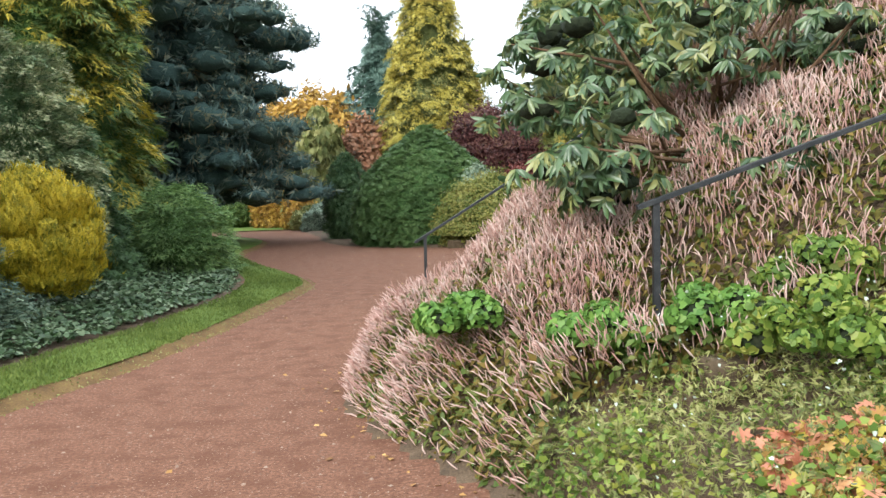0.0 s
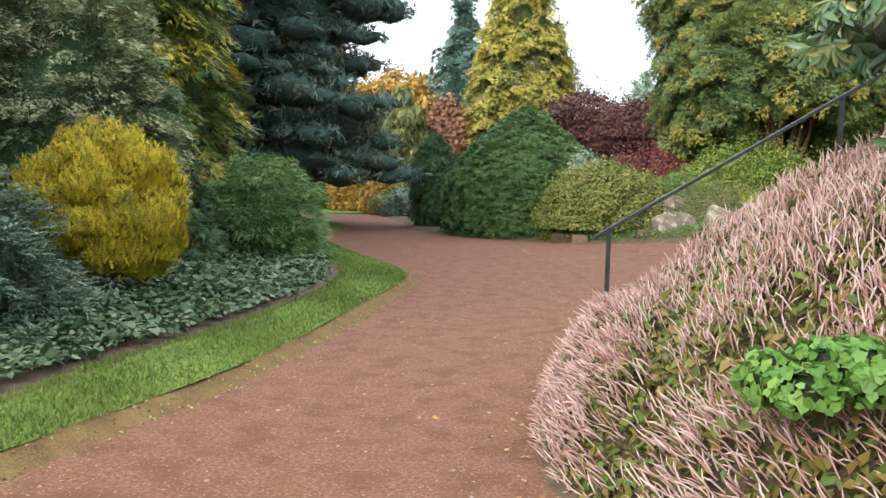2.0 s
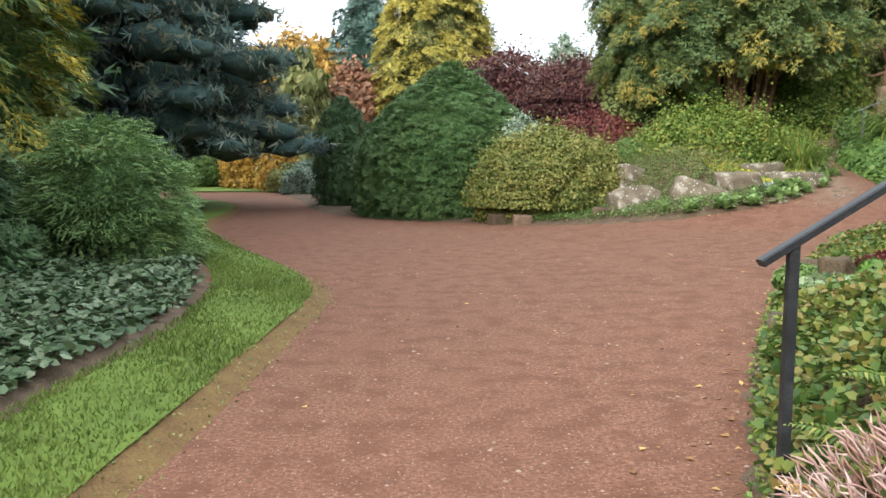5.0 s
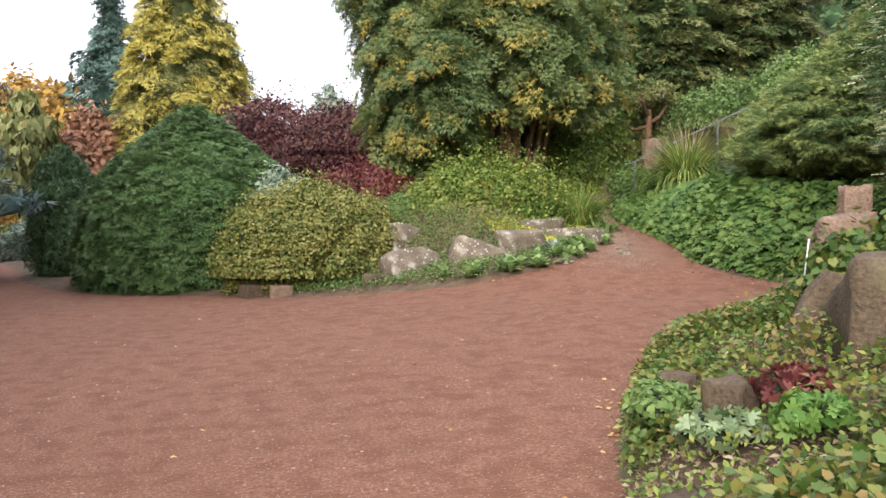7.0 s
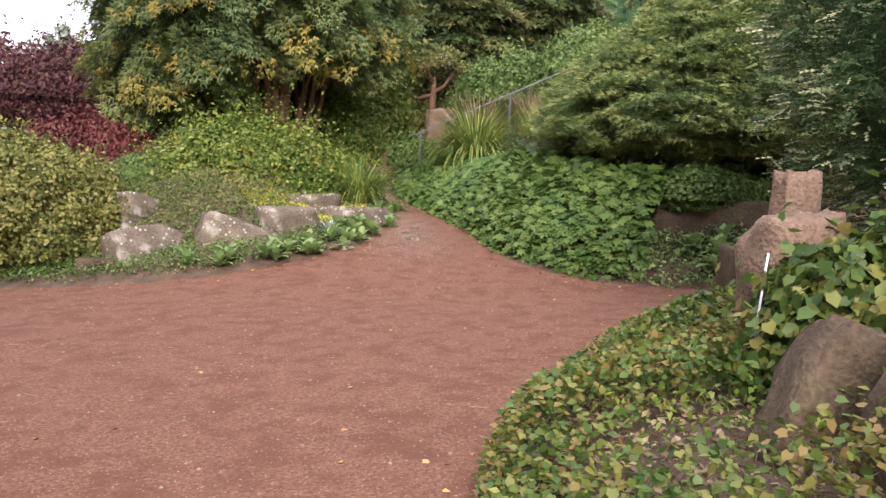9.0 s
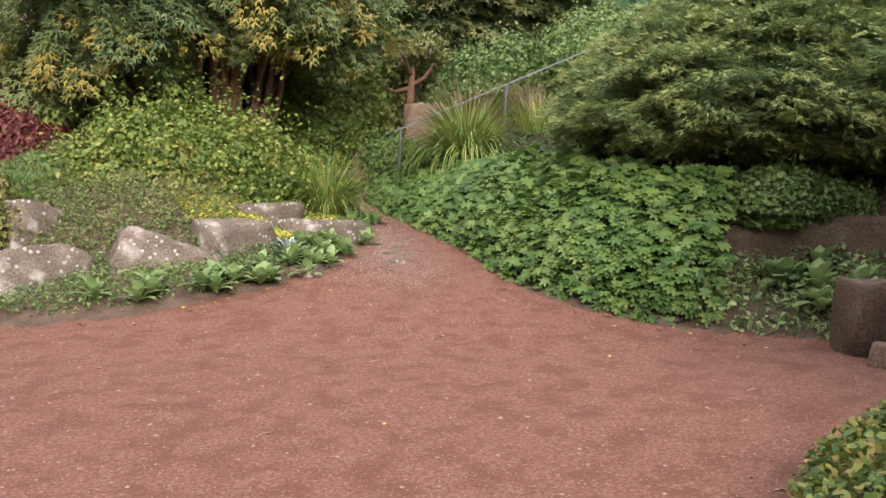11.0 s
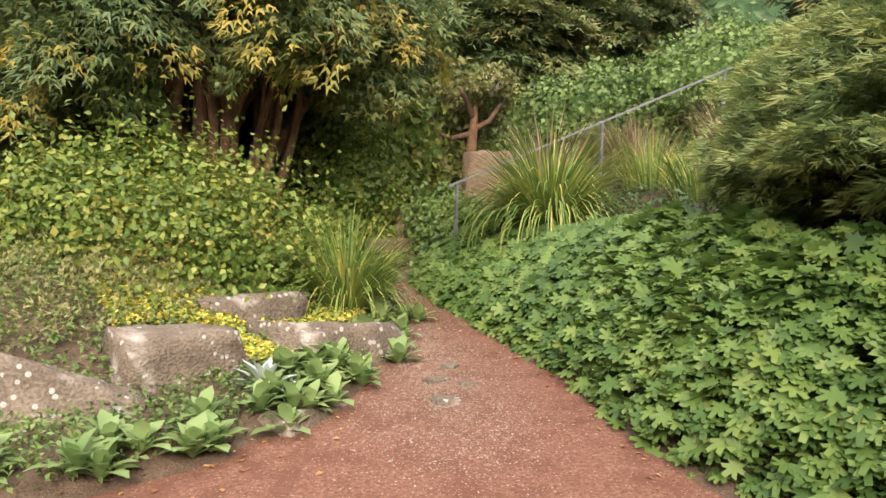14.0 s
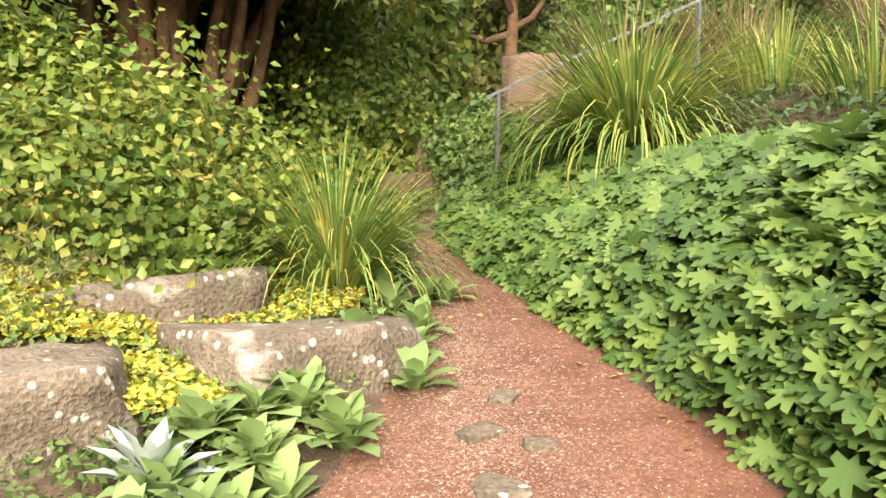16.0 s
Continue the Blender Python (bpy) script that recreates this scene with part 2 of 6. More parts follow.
def H(x, y):
    """Height of the ground, beds and banks included."""
    x, y = np.asarray(x, float), np.asarray(y, float)
    z = base_h(x, y) - 0.03
    d = line_dist(BANK_EDGE, x, y)
    steep = 0.27 + 0.43 * sm(4.0, 5.3, y) - 0.10 * sm(6.5, 8.5, y) - 0.23 * sm(9, 12, y)
    up = np.minimum(0.9 * np.minimum(d, 0.25) + steep * np.clip(d - 0.25, 0, None), 3.2 - 1.2 * sm(9, 12, y))
    z = z + np.where(poly_in(BANK, x, y), up, 0)
    d = line_dist(GARDEN_EDGE, x, y)
    up = 0.10 * np.minimum(d / 0.15, 1) + (0.14 * np.minimum(d, 1.2) + 0.5 * np.clip(d - 1.2, 0, 1.4) + 0.12 * np.clip(d - 2.6, 0, 8)) * sm(1.0, 4.5, x) * (1 - 0.7 * sm(8.5, 10, x))
    z = z + np.where(poly_in(GARDEN, x, y), up, 0)
    d = line_dist(SLOPE_EDGE, x, y)
    up = 0.10 * np.minimum(d / 0.15, 1) + 0.38 * np.minimum(d, 7)
    z = z + np.where(poly_in(SLOPE, x, y), up, 0)
    d = line_dist(LAWN_IN, x, y)
    z = z + np.where(poly_in(BED, x, y), 0.07 * np.minimum(d / 0.1, 1) + 0.03 * np.minimum(d, 6), 0)
    return z


def Hf(x, y):
    return float(H(np.array([x]), np.array([y]))[0])


# ---- mesh helpers ----
def mesh_np(name, verts, faces, mat, smooth=False):
    """A mesh from arrays: verts (n, 3), faces (m, k)."""
    me = bpy.data.meshes.new(name)
    verts, faces = np.asarray(verts, np.float32), np.asarray(faces, np.int32)
    m, k = faces.shape
    me.vertices.add(len(verts))
    me.vertices.foreach_set("co", verts.ravel())
    me.loops.add(m * k)
    me.loops.foreach_set("vertex_index", faces.ravel())
    me.polygons.add(m)
    me.polygons.foreach_set("loop_start", np.arange(0, m * k, k, dtype=np.int32))
    if smooth:
        me.polygons.foreach_set("use_smooth", np.ones(m, bool))
    me.update(calc_edges=True)
    me.materials.append(mat)
    return me


def root(name, x, y, z, label, category, group="", kind=""):
    ob = new(name)
    ob.empty_display_size = 0.2
    ob.location = (x, y, z)
    return tagged(ob, label, category, group, kind)


def hang(name, me, parent, label=""):
    """A mesh whose points are in world metres, under its thing."""
    ob = new(name, me)
    ob.parent = parent
    if parent.parent is None:
        ob.matrix_parent_inverse = Matrix.Translation(-Vector(parent.location))
    return tagged(ob, label)


def part(name, bm, mat, parent, label="", smooth=True):
    me = bpy.data.meshes.new(name)
    bm.to_mesh(me)
    bm.free()
    me.materials.append(mat)
    if smooth:
        me.polygons.foreach_set("use_smooth", np.ones(len(me.polygons), bool))
    return hang(name, me, parent, label) if parent else new(name, me)


def grid_mesh(name, xs, ys, fz, mat, keep=None):
    X, Y = np.meshgrid(xs, ys)
    V = np.stack([X.ravel(), Y.ravel(), fz(X.ravel(), Y.ravel())], 1)
    nx, ny = len(xs), len(ys)
    i = np.arange(nx * ny).reshape(ny, nx)
    F = np.stack([i[:-1, :-1], i[:-1, 1:], i[1:, 1:], i[1:, :-1]], -1).reshape(-1, 4)
    if keep is not None:
        c = V[F].mean(1)
        F = F[keep(c[:, 0], c[:, 1])]
    return mesh_np(name, V, F, mat, True)


def norm(a):
    return a / (np.linalg.norm(a, axis=-1, keepdims=True) + 1e-9)


def tube_bm(bm, pts, radii, sides=7, wob=0.0, rng=None):
    rings = []
    pts = [Vector(p) for p in pts]
    for k, p in enumerate(pts):
        d = (pts[min(k + 1, len(pts) - 1)] - pts[max(k - 1, 0)]).normalized()
        a = d.cross(Vector((0.31, 0.95, 0.1))).normalized()
        b = d.cross(a)
        ring = []
        for s in range(sides):
            t = 2 * math.pi * s / sides
            r = radii[k] * (1 + (rng.uniform(-wob, wob) if rng is not None else 0))
            ring.append(bm.verts.new(p + a * (r * math.cos(t)) + b * (r * math.sin(t))))
        rings.append(ring)
    for r0, r1 in zip(rings, rings[1:]):
        for s in range(sides):
            bm.faces.new((r0[s], r0[(s + 1) % sides], r1[(s + 1) % sides], r1[s]))
    bm.faces.new(rings[0][::-1])
    bm.faces.new(rings[-1])
    return bm


# leaf shapes: points (along, across, above) and faces
def fan(rim, lift=0.0):
    v = [(0.35, 0, 0.0)] + rim
    k = len(rim)
    return np.array(v, float), np.array([(0, 1 + i, 1 + (i + 1) % k) for i in range(k)])


LEAF = (np.array([(0, 0, 0), (0.4, 0.27, 0.07), (1, 0, -0.12), (0.4, -0.27, 0.07)], float), np.array([(0, 2, 1), (0, 3, 2)]))
LONG = (np.array([(0, 0, 0), (0.3, 0.15, 0.05), (0.7, 0.13, 0.0), (1, 0, -0.16), (0.7, -0.13, 0.0), (0.3, -0.15, 0.05), (0.5, 0, -0.03)], float),
        np.array([(0, 6, 1), (1, 6, 2), (2, 6, 3), (3, 6, 4), (4, 6, 5), (5, 6, 0)]))
OVAL = (np.array([(0, 0.03, 0), (0.2, 0.10, 0.07), (0.5, 0.2, 0.09), (0.78, 0.18, -0.02), (0.97, 0, -0.2), (0.78, -0.18, -0.02), (0.5, -0.2, 0.09), (0.2, -0.10, 0.07), (0, -0.03, 0), (0.25, 0, 0.05), (0.55, 0, 0.06), (0.8, 0, -0.06)], float),
        np.array([(0, 9, 1), (0, 8, 9), (8, 7, 9), (1, 9, 10), (1, 10, 2), (7, 10, 9), (7, 6, 10), (2, 10, 11), (2, 11, 3), (6, 11, 10), (6, 5, 11), (3, 11, 4), (5, 4, 11)]))
SPRIG = (np.array([(0, 0.10, 0), (0, -0.08, 0), (1, 0.2, -0.08), (0.12, 0.06, 0.03), (0.05, -0.12, 0.02), (0.86, -0.3, 0.02)], float), np.array([(0, 1, 2), (3, 4, 5)]))
PALM = fan([(0.02, 0.0, 0.03), (-0.16, 0.22, 0.07), (0.10, 0.24, 0.02), (0.12, 0.56, 0.05), (0.34, 0.54, 0.0), (0.42, 0.26, 0.03), (0.72, 0.52, -0.04), (0.80, 0.30, -0.02), (0.68, 0.15, 0.03),
            (1.03, 0.12, -0.09), (1.03, -0.12, -0.09), (0.68, -0.15, 0.03), (0.80, -0.30, -0.02), (0.72, -0.52, -0.04), (0.42, -0.26, 0.03), (0.34, -0.54, 0.0), (0.12, -0.56, 0.05), (0.10, -0.24, 0.02), (-0.16, -0.22, 0.07)])
VINE = (np.array([(0, 0, 0), (-0.1, 0.36, 0.06), (0.42, 0.5, 0.02), (1, 0, -0.1), (0.42, -0.5, 0.02), (-0.1, -0.36, 0.06)], float), np.array([(0, 2, 1), (0, 3, 2), (0, 4, 3), (0, 5, 4)]))
_u = np.linspace(0, 1, 4)
SHOOT = (np.array([(q, 0, 0.03 * math.sin(3 * q)) for q in _u] + [(q + 0.28, sd * (0.17 - 0.09 * q), 0.05) for sd in (1, -1) for q in _u[:3]], float),
         np.array([f for q in range(3) for f in ((q, q + 1, 4 + q), (q + 1, q, 7 + q))]))
BLADE = (np.array([(0, 0.5, 0), (0, -0.5, 0), (0.6, 0.36, 0.14), (0.6, -0.36, 0.14), (1, 0, -0.05)], float), np.array([(0, 1, 3), (0, 3, 2), (2, 3, 4)]))
_a = [(math.cos(2 * math.pi * k / 3), math.sin(2 * math.pi * k / 3)) for k in range(3)]
SPIKE = (np.array([(0, 0.7 * c, 0.7 * q) for c, q in _a] + [(0.6, c, q + 1.8) for c, q in _a] + [(0.97, 0, 6.0)], float),
         np.array([(k, (k + 1) % 3, (k + 1) % 3 + 3) for k in range(3)] + [(k, (k + 1) % 3 + 3, k + 3) for k in range(3)] + [(3 + k, 3 + (k + 1) % 3, 6) for k in range(3)]))


def leaves(name, P, N, D, size, shape, mat, parent=None, wide=None):
    """One mesh of many leaves. P: feet, N: upper sides, D: directions, size: lengths, wide: widths."""
    V, F = shape
    D = norm(D)
    S = norm(np.cross(N, D))
    N = np.cross(D, S)
    wide = size if wide is None else wide
    pts = (P[:, None, :] + V[None, :, 0, None] * D[:, None, :] * size[:, None, None] + V[None, :, 1, None] * S[:, None, :] * wide[:, None, None]
           + V[None, :, 2, None] * N[:, None, :] * (wide if shape is SPIKE else size)[:, None, None])
    faces = F[None] + (np.arange(len(P)) * len(V))[:, None, None]
    me = mesh_np(name, pts.reshape(-1, 3), faces.reshape(-1, F.shape[1]), mat, any(shape is q for q in (PALM, VINE, LONG, OVAL)))
    return hang(name, me, parent) if parent else new(name, me)


def orient(N, rng, tilt=0.5, out=0.3, drop=0.0):
    """Upper sides and directions of leaves round the outward normals N."""
    n = len(N)
    up = norm(N + tilt * rng.normal(size=(n, 3)))
    D = rng.normal(size=(n, 3)) + out * 3 * N
    D[:, 2] -= drop * 3
    D = D - up * (D * up).sum(1, keepdims=True) * 0.8
    return up, norm(D)


def blob_points(blobs, n, rng, shell=0.25, under=-0.6):
    """Points near the skins of overlapping ellipsoids, and the way out."""
    B = np.asarray(blobs, float)
    area = (B[:, 3] * B[:, 4] + B[:, 4] * B[:, 5] + B[:, 3] * B[:, 5])
    k = rng.choice(len(B), n, p=area / area.sum())
    u = norm(rng.normal(size=(n, 3)))
    r = 1 - shell * rng.random(n) ** 1.5
    P = B[k, :3] + u * B[k, 3:6] * r[:, None]
    N = norm(u / B[k, 3:6])
    keep = N[:, 2] > under
    for c in range(0, len(B), 40):
        q = (P[:, None, :] - B[None, c:c + 40, :3]) / B[None, c:c + 40, 3:6]
        rr = (q * q).sum(-1)
        keep &= ~((rr < 0.55).any(1))
    return P[keep], N[keep]


_ico = bmesh.new()
bmesh.ops.create_icosphere(_ico, subdivisions=1, radius=1)
ICO_V = np.array([v.co[:] for v in _ico.verts])
ICO_F = np.array([[v.index for v in f.verts] for f in _ico.faces])
_ico.free()


def core_mesh(name, blobs, mat, rng, shrink=0.8):
    B = np.asarray(blobs, float)
    w = 1 + 0.12 * rng.normal(size=(len(B), len(ICO_V), 1))
    V = B[:, None, :3] + ICO_V[None] * B[:, None, 3:6] * shrink * w
    F = ICO_F[None] + (np.arange(len(B)) * len(ICO_V))[:, None, None]
    return mesh_np(name, V.reshape(-1, 3), F.reshape(-1, 3), mat, True)


def egg(c, r, k, rb, rng, flat=0.8, low=-0.35, fill=0.25, vary=0.35):
    """Ellipsoids over the skin of an ellipsoid, and a few inside."""
    out = []
    for i in range(k):
        while True:
            u = norm(rng.normal(size=3))
            if u[2] > low:
                break
        s = (1 if rng.random() > fill else rng.uniform(0.3, 0.8))
        q = rb * rng.uniform(1 - vary, 1 + vary)
        out.append((c[0] + u[0] * r[0] * s, c[1] + u[1] * r[1] * s, c[2] + u[2] * r[2] * s, q, q, q * flat))
    return out


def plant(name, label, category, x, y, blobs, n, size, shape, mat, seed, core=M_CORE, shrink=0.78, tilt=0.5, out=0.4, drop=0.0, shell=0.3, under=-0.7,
          trunk=None, wide=1.0, group="", vary=0.3, z=None, bark=M_BARK):
    """A shrub or tree: crown of leaves, filling bodies coloured as the shade inside, stem."""
    rng = np.random.default_rng(seed)
    z0 = Hf(x, y) if z is None else z
    r = root(name, x, y, z0, label, category, group)
    P, N = blob_points(blobs, n, rng, shell, under)
    up, D = orient(N, rng, tilt, out, drop)
    s = size * rng.uniform(1 - vary, 1 + vary, len(P))
    leaves("crown", P - D * s[:, None] * 0.4, up, D, s, shape, mat, r, s * wide)
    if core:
        hang("shade_core", core_mesh("shade_core", blobs, core, rng, shrink), r)
    if trunk is not None:
        rad, top = trunk
        bm = bmesh.new()
        hgt = top - z0
        pts = [(x + 0.04 * hgt * math.sin(k * 1.7 + seed), y + 0.04 * hgt * math.cos(k * 2.1 + seed), z0 - 0.1 + (hgt + 0.1) * k / 5) for k in range(6)]
        pts[0] = (x, y, z0 - 0.1)
        tube_bm(bm, pts, [rad * (1.25 if k == 0 else 1 - 0.15 * k) for k in range(6)], 8, 0.1, rng)
        for q in range(5):
            a, u = q * 2.4 + seed, rng.uniform(0.35, 0.85)
            b = blobs[rng.integers(len(blobs))]
            p0 = Vector(pts[2 + q % 3])
            p1 = Vector(b[:3])
            tube_bm(bm, [p0, p0.lerp(p1, 0.5) + Vector((0, 0, 0.08 * hgt * 0.3)), p1], [rad * 0.4, rad * 0.25, rad * 0.1], 5)
        part("trunk", bm, bark, r)
    return r


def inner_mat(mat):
    """Colours of a crown's filling body: a leaf's darker tones, painting the shade between leaves."""
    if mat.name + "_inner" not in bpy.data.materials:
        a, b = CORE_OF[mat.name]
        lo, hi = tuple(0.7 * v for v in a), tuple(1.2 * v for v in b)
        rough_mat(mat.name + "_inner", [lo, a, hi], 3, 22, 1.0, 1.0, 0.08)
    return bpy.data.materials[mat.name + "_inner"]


def profile(prof):
    q = np.array(prof, float)
    seg = np.hypot(*(q[1:] - q[:-1]).T)
    w = seg * (q[1:, 0] + q[:-1, 0] + 0.02)
    return q, w / w.sum()


def surface(c, prof, m, rng, squash=(1, 1)):
    """Points over a body of revolution and the way out of it."""
    q, w = profile(prof)
    k = rng.choice(len(w), m, p=w)
    u = rng.random(m)
    r = q[k, 0] * (1 - u) + q[k + 1, 0] * u
    z = q[k, 1] * (1 - u) + q[k + 1, 1] * u
    a = rng.random(m) * 2 * math.pi
    d = q[k + 1] - q[k]
    nr, nz = -d[:, 1], d[:, 0]
    N = norm(np.stack([np.cos(a) * nr * squash[1], np.sin(a) * nr * squash[0], nz], 1))
    return np.stack([c[0] + np.cos(a) * r * squash[0], c[1] + np.sin(a) * r * squash[1], z], 1), N


def skin_points(c, prof, n, rng, K, rad, amp, squash=(1, 1), ragged=0.15):
    """Points over a body of revolution that swells into K clumps of that radius."""
    C, CN = surface(c, prof, K, rng, squash)
    C = C + CN * amp * rng.normal(0, 0.35, (K, 1))
    RK = rad * rng.uniform(0.7, 1.35, K)
    P, N = surface(c, prof, n, rng, squash)
    b, own = bulge(P, C, RK)
    Q = P + N * (amp * (b - 0.35))[:, None]
    N2 = norm(N + 0.8 * (Q - C[own]) / RK[own][:, None])
    inward = rng.random(n) ** 2 * amp * 0.8
    Q = Q - N * inward[:, None] + N * (ragged * amp * rng.exponential(0.6, n))[:, None]
    return Q, N2, C, RK


def bulge(P, C, RK):
    best, own = np.zeros(len(P)), np.zeros(len(P), int)
    low = np.full(len(P), 1e9)
    for k in range(0, len(P), 20000):
        p = P[k:k + 20000]
        d2 = ((p ** 2).sum(1)[:, None] + (C ** 2).sum(1)[None] - 2 * p @ C.T) / (RK ** 2)[None]
        o = d2.argmin(1)
        own[k:k + 20000] = o
        best[k:k + 20000] = np.sqrt(np.clip(1 - d2[np.arange(len(p)), o], 0, 1))
    return best, own


def skin_core(name, c, prof, C, RK, amp, squash, mat, inset):
    q, _ = profile(prof)
    t = np.linspace(0, len(q) - 1, 17)
    r, z = np.interp(t, np.arange(len(q)), q[:, 0]), np.interp(t, np.arange(len(q)), q[:, 1])
    a = np.linspace(0, 2 * math.pi, 30, endpoint=False)
    V = np.stack([c[0] + np.outer(r, np.cos(a)) * squash[0], c[1] + np.outer(r, np.sin(a)) * squash[1], np.repeat(z[:, None], 30, 1)], -1).reshape(-1, 3)
    mid = np.array([c[0], c[1], float(z.mean())])
    b, _ = bulge(V, C, RK)
    out = norm((V - mid) * np.array([1, 1, 0.6]))
    V = V + out * (amp * (0.5 * b - 0.35) - inset)[:, None]
    i = np.arange(17 * 30).reshape(17, 30)
    F = np.stack([i[:-1], np.roll(i[:-1], -1, 1), np.roll(i[1:], -1, 1), i[1:]], -1).reshape(-1, 4)
    return mesh_np(name, V, F, mat, True)


def bush(name, label, category, x, y, prof, n, size, shape, mat, seed, K=80, rad=0.4, amp=0.25, squash=(1, 1), tilt=0.5, out=0.5, drop=0.0, wide=1.0, ragged=0.2,
         flat=0.0, trunk=None, group="", bark=M_BARK, inset=0.45, more=(), z=None, core=True, tips=None):
    """A shrub or tree whose crown swells into clumps. prof: radius and height, from the top down; more: further crown bodies (x, y, prof, K)."""
    rng = np.random.default_rng(seed)
    z0 = Hf(x, y) if z is None else z
    r = root(name, x, y, z0, label, category, group)
    bodies = [(x, y, prof, K)] + list(more)
    share = np.array([sum(abs(b[2][k][1] - b[2][k + 1][1]) * (b[2][k][0] + b[2][k + 1][0]) + 0.2 for k in range(len(b[2]) - 1)) for b in bodies])
    share = share / share.sum()
    PP, NN, TC = [], [], []
    for (bx, by, bp, bk), f in zip(bodies, share):
        P, N, C, RK = skin_points((bx, by), bp, int(n * f), rng, bk, rad, amp, squash, ragged)
        PP.append(P)
        NN.append(N)
        TC.append((C, RK))
        if core:
            hang("shade_core", skin_core("shade_core", (bx, by), bp, C, RK, amp, squash, inner_mat(mat), inset * amp + size * 0.8), r)
    P, N = np.concatenate(PP), np.concatenate(NN)
    if flat:
        side = norm(N * np.array([1, 1, 0.25]))
        up, D = orient(norm(N * (1 - flat) + flat * np.array([0, 0, 1.0])), rng, tilt, 0.0, drop)
        D = norm(D * 0.55 + side * out)
    else:
        up, D = orient(N, rng, tilt, out, drop)
    s = size * rng.uniform(0.65, 1.35, len(P))
    leaves("crown", P - D * s[:, None] * 0.45, up, D, s, shape, mat, r, s * wide)
    if tips:
        tmat, tshare, per, tsize, tdrop = tips
        C = np.concatenate([c for c, _ in TC])
        RK = np.concatenate([q for _, q in TC])
        ctr = np.array([x, y, C[:, 2].mean()])
        pick = np.nonzero(rng.random(len(C)) < tshare)[0].repeat(per)
        outw = norm((C[pick] - ctr) * np.array([1, 1, 0.5]))
        jit = rng.normal(size=(len(pick), 3)) * RK[pick][:, None] * np.array([0.5, 0.5, 0.22])
        TP = C[pick] + outw * (amp * 0.72) + jit
        up2, D2 = orient(norm(outw * 0.6 + np.array([0, 0, 0.7])), rng, 0.4, 0.0, tdrop)
        D2 = norm(D2 * 0.6 + outw * 0.8 - np.array([0, 0, tdrop]))
        ts = tsize * rng.uniform(0.6, 1.3, len(TP))
        leaves("shoot_tip", TP, up2, D2, ts, shape, tmat, r, ts)
    if trunk is not None:
        rad_t, top = trunk
        bm = bmesh.new()
        hgt = top - z0
        pts = [(x + 0.02 * hgt * math.sin(k * 1.7 + seed) * (k > 0), y + 0.02 * hgt * math.cos(k * 2.1 + seed) * (k > 0), z0 - 0.1 + (hgt + 0.1) * k / 5) for k in range(6)]
        tube_bm(bm, pts, [rad_t * (1.25 if k == 0 else 1 - 0.15 * k) for k in range(6)], 8, 0.1, rng)
        for q in range(7):
            p0 = Vector(pts[1 + q % 4])
            p1 = Vector(P[rng.integers(len(P))])
            tube_bm(bm, [p0, p0.lerp(p1, 0.5) + Vector((0, 0, 0.03 * hgt)), p1], [rad_t * 0.4, rad_t * 0.25, rad_t * 0.08], 5)
        part("trunk", bm, bark, r)
    return r


